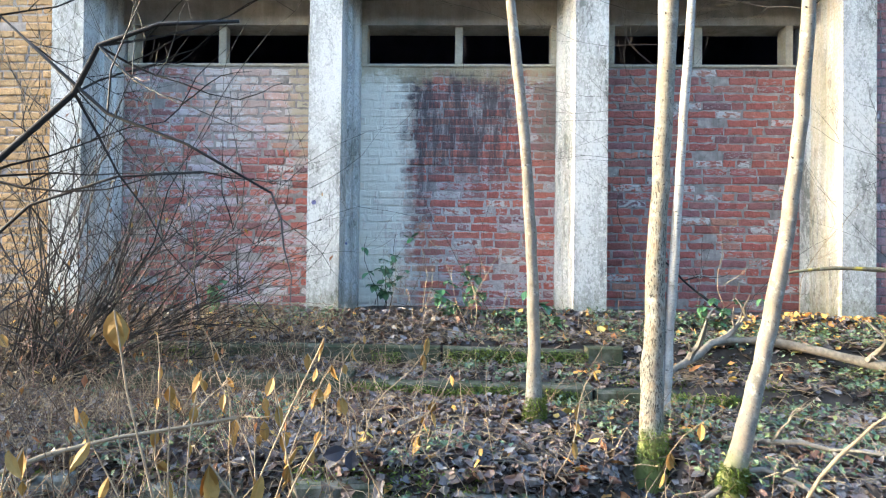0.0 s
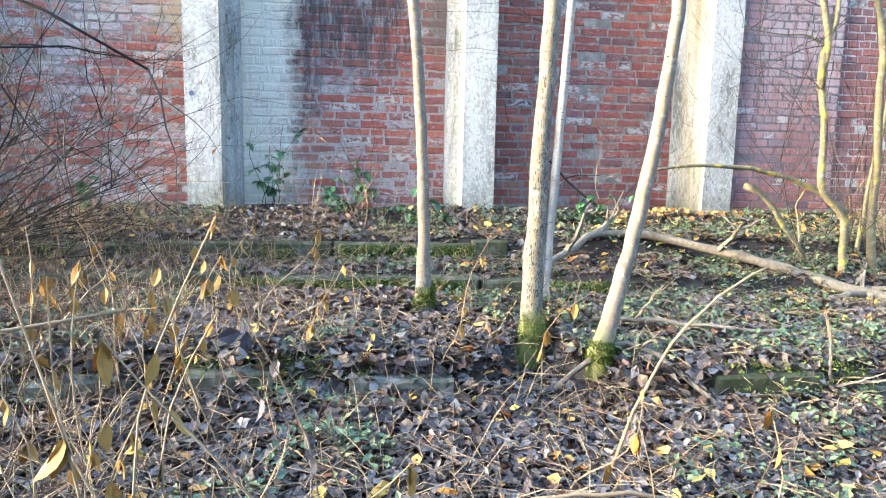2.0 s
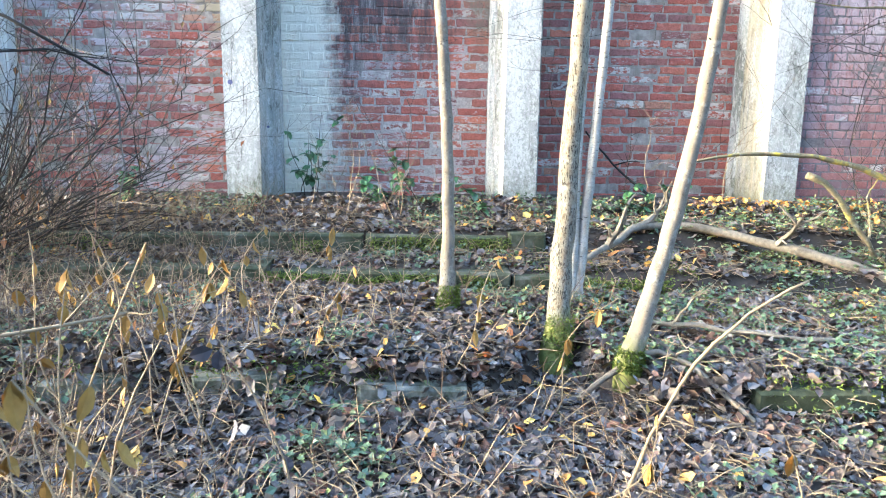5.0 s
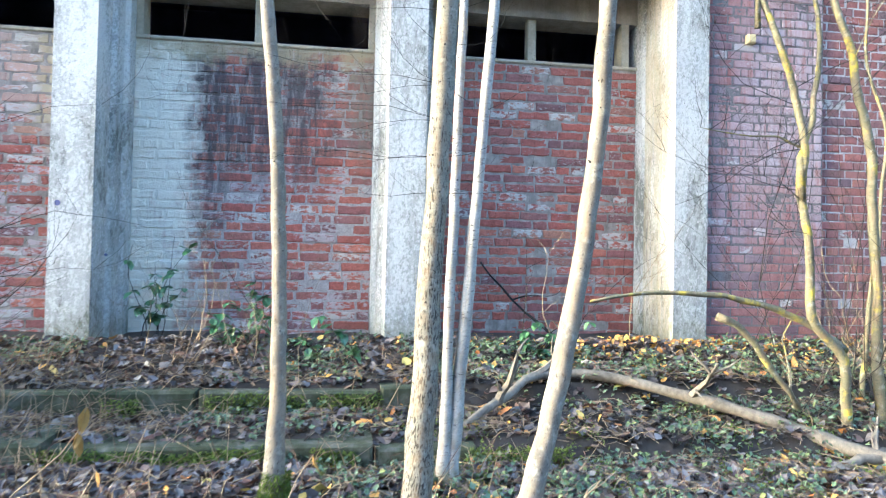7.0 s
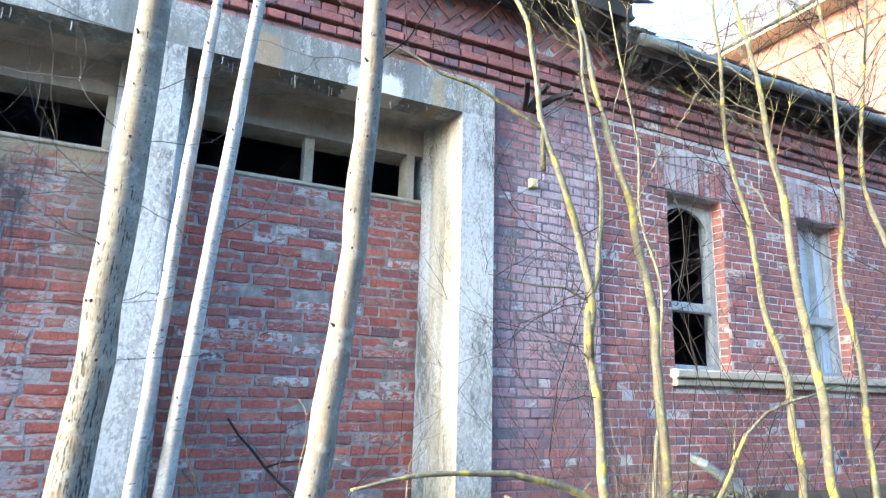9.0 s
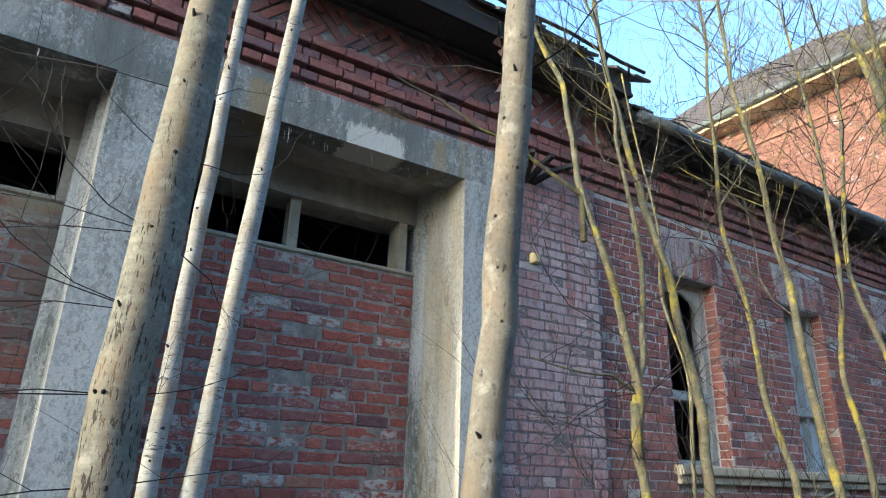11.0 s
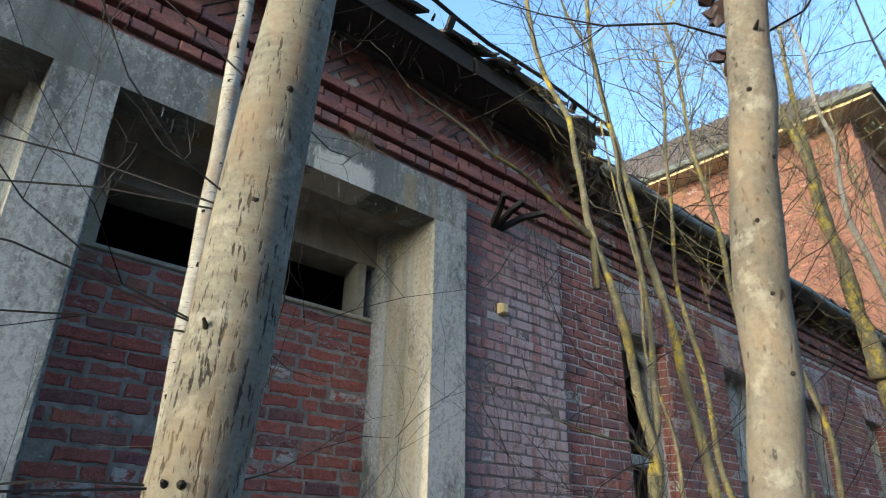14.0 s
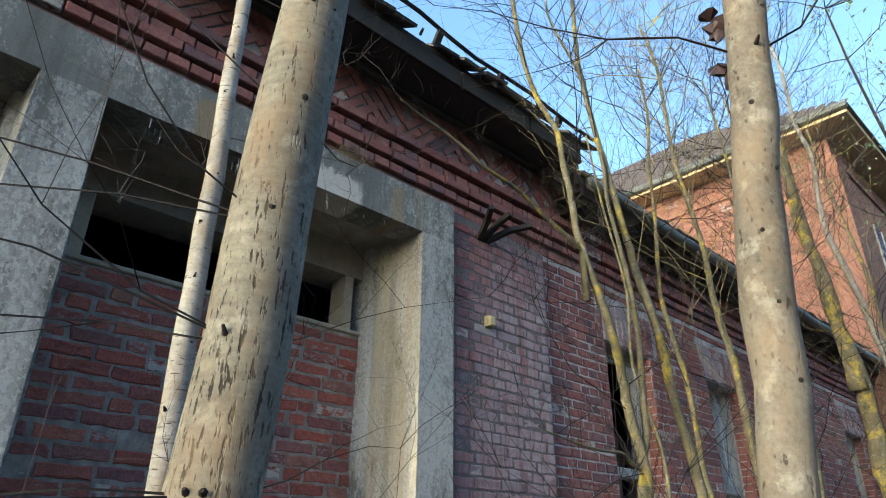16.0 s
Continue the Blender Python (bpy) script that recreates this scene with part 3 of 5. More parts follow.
def bay(i, x0, x1, o0, o1, mat, mortar, label):
    wall = thing("wall_bay_%d" % (i + 1), label, "wall", kind="structure", at=((x0 + x1) / 2, 0, 0))
    part("mortar", Shape().box(x0 - 0.05, x1 + 0.05, -0.003, 0.22, -0.4, Z_OPEN - 0.02), mortar, wall)
    part("cap", Shape().box(x0 - 0.02, x1 + 0.02, -0.02, 0.22, Z_OPEN - 0.02, Z_OPEN + 0.012, None, 0.008), M_CEMENT, wall, "crumbling cement coping")
    win = thing("window_%d" % (i + 1), "glassless strip window over the brick infill, dark inside", "window", kind="structure", at=((o0 + o1) / 2, 0, Z_OPEN))
    fr = Shape().box(o0 - 0.07, o0, -0.01, 0.16, Z_OPEN + 0.012, Z_TOP).box(o1, o1 + 0.07, -0.01, 0.16, Z_OPEN + 0.012, Z_TOP)
    part("window_frame", fr, M_CEMENT, win)
    part("head", Shape().box(x0 - 0.05, x1 + 0.05, -0.015, 0.30, Z_TOP, Z_SOFFIT + 0.004), M_SOFFIT, win)
    mid = (o0 + o1) / 2
    part("mullion", Shape().box(mid - 0.04, mid + 0.04, 0.03, 0.13, Z_OPEN + 0.012, Z_TOP, None, 0.006), M_CEMENT, win)
    return wall


BAY_LOOK = ((M_BRICK1, M_MORTAR, "patchy red brick infill with lime bloom and ochre stain"), (M_BRICK2, M_MORTAR2, "red brick infill, soot-stained, with a strip of old white limewash"), (M_BRICK3, M_MORTAR, "weathered red brick infill with lime-smeared joints"))
bay_walls = [bay(i, *b, *BAY_LOOK[i]) for i, b in enumerate(BAYS)]

# rooms behind the openings, their darkness painted into the navy walls
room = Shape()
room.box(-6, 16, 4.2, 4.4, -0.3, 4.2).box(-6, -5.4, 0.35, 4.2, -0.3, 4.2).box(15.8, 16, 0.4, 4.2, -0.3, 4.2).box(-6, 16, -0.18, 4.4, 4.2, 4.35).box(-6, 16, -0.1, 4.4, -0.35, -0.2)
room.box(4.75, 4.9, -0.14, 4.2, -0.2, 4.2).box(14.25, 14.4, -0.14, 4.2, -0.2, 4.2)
whole("inner_walls", room, M_INSIDE, "bare walls inside the empty building, its gloom painted on in navy", "wall", kind="structure")

# ---- the facade beyond the portal ----
WINDOWS = ((6.67, 7.42), (8.58, 9.33), (10.68, 11.43), (12.85, 13.6))
Z_SILL, Z_HEAD = 1.10, 2.80
X_END = 14.4
X0R = PILLARS[3] + 0.152
X_STRIP, STRIP = 5.79, WALL - 0.04   # brickwork beside the portal stands a little proud


def facade():
    w = thing("wall_right", "old red brick facade, bloomed with lime near the portal", "wall", kind="structure", at=(9, WALL, 0))
    s = Shape()
    edges = [X0R] + [e for p in WINDOWS for e in p] + [X_END]
    for a, b in zip(edges[::2], edges[1::2]):
        s.box(a, b, WALL, WALL + 0.30, -0.4, 4.3)
    for a, b in WINDOWS:
        s.box(a, b, WALL, WALL + 0.30, -0.4, Z_SILL).box(a, b, WALL, WALL + 0.30, Z_HEAD, 4.3)
    part("mortar", s, M_MORTAR3, w)
    part("mortar", Shape().box(X0R, X_STRIP, STRIP, WALL - 0.002, -0.4, 3.37), M_MORTARA, w)
    u = thing("wall_above_portal", "red brick wall above the concrete lintel", "wall", kind="structure", at=(1, WALL, 3.4))
    part("mortar", Shape().box(-5.5, X0R - 0.002, WALL, 0.35, Z_LINTEL, 4.3), M_MORTAR, u)
    l = thing("wall_left", "brick wall beside the portal, warm light painted into its ochre tint", "wall", kind="structure", at=(-4, WALL, 0))
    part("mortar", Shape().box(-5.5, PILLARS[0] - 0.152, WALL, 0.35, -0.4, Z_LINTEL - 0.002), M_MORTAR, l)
    return w, u, l


wall_right, wall_upper, wall_left = facade()


def corbels():
    """Corbelled brick courses under the frieze and the frieze of diagonal bricks."""
    band = thing("brick_cornice", "corbelled courses and herringbone frieze of red brick", "cornice", at=(4, WALL, 3.4))
    for k, (z, proud) in enumerate(((3.385, 0.02), (3.475, 0.05), (3.565, 0.075), (3.648, 0.045), (3.732, 0.09))):
        s, x = Shape(), -3.0
        while x < X_END:
            w = BRICK_L * (0.5 if k % 2 else 1.0)
            dz = RND.uniform(-0.003, 0.003)
            s.box(x, x + w, WALL - proud + RND.uniform(-0.006, 0.006), WALL + 0.02, z + dz, z + BRICK_H + dz, None, 0.006)
            x += w + 0.009
        part("corbel_course", s, M_BRICKRJ, band, kind="stuff")
    s = Shape()
    z0, z1, period = 3.80, 4.24, 0.90
    l, u = BRICK_L * 0.98, COURSE
    for slant in (45, -45):
        m = pose(0, 0, 0, 0, slant, 0)
        for i in range(-30, 60):
            for j in range(-160, 160):
                q = m @ Vector((i * (l + JOINT) + (0.5 * l if j % 2 else 0), 0, j * u))
                if not (z0 + 0.03 < q.z < z1 - 0.03 and -3.0 < q.x < X_END - 0.2):
                    continue
                # upright triangles slant one way, those standing on their tips the other
                f = abs(((q.x / period) % 1.0) - 0.5) * 2
                if ((q.z - z0) / (z1 - z0) > f) == (slant > 0):
                    e = l / 2 if 0.06 < (q.z - z0) / (z1 - z0) < 0.94 else l / 4
                    s.box(-e, e, -0.012 + RND.uniform(-0.006, 0.004), 0.02, -BRICK_H / 2 + 0.002, BRICK_H / 2 - 0.002, pose(q.x, WALL - 0.004, q.z, 0, slant, 0), 0.004)
    part("frieze", s, M_BRICKRJ, band, "diagonal bricks", kind="stuff")


corbels()


def window(i, x0, x1):
    w = thing("window_%d" % (i + 4), ("tall window without glass, flaking white frame, dark inside", "tall window boarded pale behind a flaking frame", "tall window with dark panes and flaking frame", "tall broken window with dark inside")[i], "window", kind="structure", at=((x0 + x1) / 2, WALL, Z_SILL))
    y0, y1 = WALL + 0.14, WALL + 0.20
    f = Shape().box(x0, x0 + 0.045, y0, y1, Z_SILL, Z_HEAD).box(x1 - 0.07, x1, y0, y1, Z_SILL, Z_HEAD).box(x0 + 0.045, x1 - 0.07, y0, y1, Z_HEAD - 0.05, Z_HEAD)
    f.box(x0 + 0.045, x1 - 0.07, y0, y1, Z_SILL, Z_SILL + 0.05)
    part("window_frame", f, M_PAINT, w)
    part("transom", Shape().box(x0 + 0.045, x1 - 0.07, y0 - 0.025, y1, 1.66, 1.75, None, 0.01), M_PAINT, w)
    if i == 1 or i == 2:
        mx = x0 + 0.42
        part("casement", Shape().box(mx, mx + 0.04, y0 + 0.005, y1, 1.75, Z_HEAD - 0.05).box(mx, mx + 0.04, y0 + 0.005, y1, Z_SILL + 0.05, 1.66), M_PAINT, w)
    if i == 1:
        part("board", Shape().box(x0 + 0.02, x1 - 0.02, y1 + 0.01, y1 + 0.03, Z_SILL, Z_HEAD), M_BOARD, w, "pale board behind the frame")
    if i in (0, 3):
        # board over the opening, cut to an arch below
        a, b, zt = x0 + 0.045, x1 - 0.07, Z_HEAD - 0.05
        n, c, rad = 12, (x0 + x1) / 2 - 0.012, (x1 - x0 - 0.115) / 2
        arch = [(c - rad * math.cos(math.pi * k / n), zt - 0.26 + 0.22 * math.sin(math.pi * k / n)) for k in range(n + 1)]
        v = [(x, y, z) for y in (y0 + 0.01, y1 - 0.01) for x, z in arch] + [(x, y, zt) for y in (y0 + 0.01, y1 - 0.01) for x, z in arch]
        m = n + 1
        f = []
        for k in range(n):
            f += [(k, k + 1, 2 * m + k + 1, 2 * m + k), (m + k + 1, m + k, 3 * m + k, 3 * m + k + 1), (k + 1, k, m + k, m + k + 1)]
        part("head_board", Shape().add(v, f), M_PAINT, w, "weathered board cut to an arch")
    s, z = Shape(), Z_SILL
    while z < Z_HEAD - 0.03:
        for xa, xb in ((x0 - 0.02, x0 + 0.008), (x1 - 0.008, x1 + 0.02)):
            s.box(xa, xb, WALL + RND.uniform(0.0, 0.006), WALL + 0.115, z, z + BRICK_H)
        z += COURSE
    part("jamb_bricks", s, M_BRICKRJ, w, "brick jambs", kind="stuff")
    # soldier course over the head
    s, x = Shape(), x0 - 0.10
    while x < x1 + 0.10:
        dz = RND.uniform(-0.004, 0.004)
        s.box(x, x + BRICK_H, WALL - 0.016 + RND.uniform(-0.004, 0.004), WALL + 0.02, Z_HEAD + 0.012, Z_HEAD + 0.265 + dz, None, 0.005)
        s.box(x, x + BRICK_H, WALL - 0.014 + RND.uniform(-0.004, 0.004), WALL + 0.02, Z_HEAD + 0.277 + dz, Z_HEAD + 0.395, None, 0.005)
        x += COURSE
    part("lintel_bricks", s, M_BRICKHD, w, "upright bricks over the window", kind="stuff")


for i, (a, b) in enumerate(WINDOWS):
    window(i, a, b)
sill = thing("window_sill", "long moulded grey stone sill running under the windows", "sill", at=(10, WALL, 1.0))
part("slab", Shape().box(6.6, X_END - 0.1, WALL - 0.10, WALL + 0.13, 1.02, 1.098, None, 0.012), M_CEMENT, sill)
part("moulding", Shape().box(6.63, X_END - 0.1, WALL - 0.06, WALL, 0.95, 1.02, None, 0.01), M_CEMENT, sill)


# ---- eaves and roof ----
def eaves(name, x0, x1, z, edge):
    r = thing(name, "black sagging eaves with broken tiles along the edge", "roof", at=((x0 + x1) / 2, edge, z))
    part("soffit_board", Shape().box(x0, x1, edge + 0.03, WALL + 0.35, z, z + 0.03), M_BOXED, r, "grey weathered soffit boards")
    part("moulding", Shape().box(x0, x1, WALL - 0.075, WALL - 0.015, z - 0.045, z - 0.001, None, 0.015), M_BOXED, r)
    x = x0
    while x < x1 - 0.05:
        w = min(RND.uniform(0.5, 1.4), x1 - x)
        dz = RND.uniform(-0.025, 0.02) if x1 < 7 else 0.0
        part("fascia_board", Shape().box(x + 0.004, x + w - RND.choice((0.004, 0.02, 0.05)), edge, edge + 0.03, z - 0.05 + dz, z + 0.10 + dz, None, 0.004), M_TIMBER, r)
        x += w
    x = x0 + 0.1
    while x < x1 and x1 > 7:
        part("rafter_end", Shape().box(x, x + 0.08, edge + 0.035, WALL - 0.005, z - 0.09, z - 0.002), M_TIMBER, r)
        x += 0.75
    a = math.atan(0.62)
    m = pose(0, edge - 0.06, z + 0.13, math.degrees(a), 0, 0)
    part("roof_slope", Shape().box(x0, x1, 0.12, 5.2, -0.03, 0.0, m), M_TILE, r)
    s, x = Shape(), x0
    while x < x1:
        for k in range(4):
            if RND.random() < ((0.8 if x1 < 7 else 0.85) if k == 0 else 0.9):
                out = RND.uniform(-0.05, 0.05) if k == 0 else 0.0
                mm = m @ pose(x, k * 0.30 + out, 0.012, RND.uniform(-3, 3), RND.uniform(-4, 4), RND.uniform(-9, 9))
                s.box(0, 0.21, 0, 0.36, 0, 0.022, mm)
        x += 0.22
    part("tiles", s, M_TILE, r, kind="stuff")
    if x1 < 7:
        pts = [m @ Vector((x, -0.02 + 0.02 * math.sin(x * 3.1), 0.13 - 0.02 * (x - 2.5) + 0.012 * math.sin(x * 5.3))) for x in (1.2 + 0.3 * k for k in range(17))]
        part("gutter_rail", Shape().tube(pts, [0.017] * 17, 5), M_TIMBER, r, "bent black rail left of the gutter")
        for x in (2.3, 3.15, 3.25, 4.1, 4.75, 5.5):
            part("rail_bracket", Shape().box(x, x + 0.05, -0.035, 0.0, -0.02, 0.13 - 0.02 * (x - 2.5), m), M_TIMBER, r)
        for k in range(16):
            x = RND.uniform(2.0, x1)
            p = m @ Vector((x, RND.uniform(0.0, 0.12), 0.0))
            part("broken_batten", Shape().tube([p, p + Vector((RND.uniform(-0.2, 0.2), RND.uniform(-0.22, -0.05), RND.uniform(-0.10, 0.0)))], [0.014, 0.011], 4), M_TIMBER, r)
        for k in range(12):
            p = Vector((x1 - RND.uniform(0.0, 0.25), RND.uniform(edge, WALL - 0.05), z - RND.uniform(0.0, 0.1)))
            part("broken_board", Shape().tube([p, p + Vector((RND.uniform(-0.1, 0.3), RND.uniform(-0.1, 0.1), RND.uniform(-0.32, 0.02)))], [0.03, 0.02], 4), M_TIMBER, r)
        return r
    g, pts = Shape(), [(x0 + (x1 - x0) * k / 16, edge - 0.07, z + 0.05 + 0.015 * math.sin(k * 1.7)) for k in range(17)]
    part("gutter", g.tube(pts, [0.055] * 17, 8), M_ZINC if x0 > 5 else M_TIMBER, r, smooth=True)
    return r


eaves("roof_eaves", -5.5, 6.0, 4.23, -0.86)
eaves("roof_eaves_low", 6.02, X_END - 0.05, 3.97, -0.80)


# ---- the taller house behind ----
def house():
    X, Y0, Y1, ZE = 14.5, -0.97, 9.0, 8.68
    h = thing("brick_house", "taller orange-red brick house with a hipped tiled roof, sunlit side wall", "house", at=(X, 0, 0))
    part("wall", Shape().box(X, X + 9, Y0, Y1, -0.4, ZE), M_BRICKH, h)
    s, z, row = Shape(), 3.5, 0
    while z < ZE - 0.08:
        y = Y0 + (0.13 if row % 2 else 0)
        while y < 4.6:
            s.box(X - 0.012, X + 0.02, y, min(y + BRICK_L, Y1), z, z + BRICK_H)
            y += BRICK_L + JOINT
        z += COURSE
        row += 1
    part("brickwork", s, M_BRICKH, h, kind="stuff")
    part("string_course", Shape().box(X - 0.05, X + 9, Y0 - 0.05, Y1, 8.1, 8.2), M_BRICKH, h)
    part("pilaster", Shape().box(X - 0.06, X + 0.5, Y0 - 0.06, Y0 + 0.5, 0, 8.1), M_BRICKH, h)
    part("eaves_board", Shape().box(X - 0.55, X + 9.5, Y0 - 0.55, Y1 + 0.5, ZE, ZE + 0.12), M_EAVE, h, "cream boarded eaves")
    part("gutter", Shape().tube([(X - 0.6, Y0 - 0.6, ZE + 0.14), (X - 0.6, Y1, ZE + 0.14)], [0.08, 0.08], 8), M_ZINC, h)
    e, r = Shape(), 4.3
    x0, x1, y0, y1 = X - 0.62, X + 9.6, Y0 - 0.62, Y1 + 0.6
    mx, zr = (x0 + x1) / 2, ZE + 0.15 + r
    d = (x1 - x0) / 2
    e.add([(x0, y0, ZE + 0.13), (x1, y0, ZE + 0.13), (x1, y1, ZE + 0.13), (x0, y1, ZE + 0.13), (mx, y0 + d, zr), (mx, y1 - d + 2, zr)], [(0, 1, 4), (1, 2, 5, 4), (2, 3, 5), (3, 0, 4, 5), (0, 3, 2, 1)])
    roof = part("roof", e, M_TILE, h, "dark weathered tile roof")
    t = Shape()
    slope = math.hypot(d, r)
    for k in range(22):
        f0, f1 = k * 0.3 / slope, (k * 0.3 + 0.33) / slope
        ya, yb = y0 + d * f0, y1
        y = ya
        while y < yb - 3:
            t.add([(x0 + d * f0, y, ZE + 0.17 + r * f0), (x0 + d * f0, y + 0.2, ZE + 0.17 + r * f0), (x0 + d * f1, y + 0.2, ZE + 0.155 + r * f1), (x0 + d * f1, y, ZE + 0.155 + r * f1), (x0 + d * f0, y + 0.1, ZE + 0.21 + r * f0), (x0 + d * f1, y + 0.1, ZE + 0.195 + r * f1)],
                  [(0, 4, 5, 3), (4, 1, 2, 5), (0, 1, 4)])
            y += 0.21
    part("tiles", t, M_TILE, h, kind="stuff")
    for x in (16.2, 18.6):
        for z in (2.0, 5.6):
            # a dark sheet paints the unlit room behind each house window
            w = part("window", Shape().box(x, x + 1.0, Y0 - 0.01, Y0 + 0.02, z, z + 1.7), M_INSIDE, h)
            part("frame", Shape().box(x - 0.05, x, Y0 - 0.03, Y0, z, z + 1.7).box(x + 1, x + 1.05, Y0 - 0.03, Y0, z, z + 1.7).box(x + 0.47, x + 0.53, Y0 - 0.03, Y0 - 0.012, z, z + 1.7).box(x, x + 1, Y0 - 0.03, Y0 - 0.012, z + 1.1, z + 1.16), M_PAINT, w)
            part("sill", Shape().box(x - 0.1, x + 1.1, Y0 - 0.12, Y0, z - 0.1, z), M_CONC, w)


house()


# ---- trees ----
def bent(p0, p1, n, wob, rnd):
    p0, p1 = Vector(p0), Vector(p1)
    d = p1 - p0
    a, b = d.orthogonal().normalized(), d.cross(d.orthogonal()).normalized()
    ph = [rnd.uniform(0, 6.28) for _ in range(4)]
    out = []
    for i in range(n + 1):
        t = i / n
        w = wob * min(1, 3 * t)
        out.append(p0 + d * t + a * w * (math.sin(ph[0] + 4.1 * t) - math.sin(ph[0])) + b * w * (math.sin(ph[1] + 5.3 * t) - math.sin(ph[1])))
    return out


def spray(s, p, d, length, r, depth, rnd, kids=4):
    """A thin branch with side twigs, gathered into one shape."""
    d = Vector(d).normalized()
    n = 5
    pts, q, dd = [Vector(p)], Vector(p), d.copy()
    for i in range(n):
        dd = (dd + Vector((rnd.uniform(-1, 1), rnd.uniform(-1, 1), rnd.uniform(-0.8, 1))) * 0.3).normalized()
        q = q + dd * length / n
        pts.append(q.copy())
    s.tube(pts, [r * (1 - 0.75 * i / n) for i in range(n + 1)], 5 if r > 0.006 else 3, False)
    if depth > 0:
        for k in range(kids):
            i = rnd.randint(1, n)
            base = pts[i]
            side = Vector((rnd.uniform(-1, 1), rnd.uniform(-1, 1), rnd.uniform(-0.2, 1)))
            spray(s, base, dd * 0.7 + side, length * rnd.uniform(0.35, 0.6), r * 0.45, depth - 1, rnd, max(2, kids - 1))


def tree(name, label, pts, radii, mat, boughs, seed, group="", twig_mat=None, knots=(), sides=14, kids=4, twig_r=0.0016):
    rnd = random.Random(seed)
    t = thing(name, label, "tree", group, at=pts[0])
    fine_p, fine_r = [], []
    for i in range(len(pts) - 1):
        for k in range(4):
            f = k / 4
            fine_p.append(Vector(pts[i]).lerp(Vector(pts[i + 1]), f))
            fine_r.append((radii[i] * (1 - f) + radii[i + 1] * f) * rnd.uniform(0.95, 1.05))
    fine_p.append(Vector(pts[-1]))
    fine_r.append(radii[-1])
    for k in range(2):
        fine_p = [fine_p[0]] + [(fine_p[i - 1] + fine_p[i] * 2 + fine_p[i + 1]) / 4 for i in range(1, len(fine_p) - 1)] + [fine_p[-1]]
    fine_p = [p + Vector((rnd.gauss(0, 1), rnd.gauss(0, 1), 0)) * fine_r[i] * 0.07 for i, p in enumerate(fine_p)]
    fine_p.insert(0, fine_p[0] + Vector((0, 0, -0.25)))
    fine_r.insert(0, fine_r[0] * 1.5)
    fine_r[1] *= 1.25
    part("trunk", Shape().tube(fine_p, fine_r, sides), mat, t, smooth=True)
    for z, az, length, rise in boughs:
        i = min(range(len(fine_p)), key=lambda i: abs(fine_p[i].z - z))
        s = Shape()
        spray(s, fine_p[i], (math.cos(radians(az)), math.sin(radians(az)), rise), length, max(twig_r, fine_r[i] * 0.03), 2, rnd, kids)
        part("branch", s, twig_mat or M_TWIG, t, kind="stuff")
    for z, az in knots:
        i = min(range(len(fine_p)), key=lambda i: abs(fine_p[i].z - z))
        d = Vector((math.cos(radians(az)), math.sin(radians(az)), 0))
        c = fine_p[i] + d * fine_r[i] * 0.94
        s = Shape()
        w, up = rnd.uniform(0.003, 0.005), Vector((rnd.uniform(-0.5, 0.5), rnd.uniform(-0.5, 0.5), rnd.uniform(0.2, 0.9)))
        n = rnd.choice((0.003, 0.004, 0.006, 0.014))
        s.tube([c - d * 0.006, c + d * 0.003, c + (d + up * 0.6) * n], [w * 1.5, w * 0.9, w * 0.45], 7)
        part("knot", s, M_TWIG, t)
    return t


def gz(x, y, dz=0.0):
    return (x, y, ground_z(x, y) + dz)


def axis_pts(qx, qy, zs):
    """Points of a trunk whose x and y are curves of the height."""
    return [(qx[0] + qx[1] * z + qx[2] * z * z, qy[0] + qy[1] * z + qy[2] * z * z, z) for z in zs]


GROUP = "young trees on the bank"
tree("young_tree", "slender pale young tree with mossy foot", axis_pts((1.394, -0.002, -0.031), (-2.718, 0.147, -0.015), (-0.43, 0.0, 0.4, 0.9, 1.5, 2.1, 2.7)) + [(1.2, -2.3, 4.0), (1.15, -2.2, 6.0)], [0.05, 0.036, 0.034, 0.033, 0.032, 0.030, 0.027, 0.02, 0.01], M_BIRCH,
     [(2.0, 190, 0.7, 0.5), (2.4, 20, 0.8, 0.4), (2.6, 160, 0.9, 0.6), (3.4, 120, 1.0, 0.8), (4.2, 300, 1.0, 0.8)], 1, GROUP, knots=((1.0, 250), (0.3, 280), (1.5, 240), (0.65, 300)))
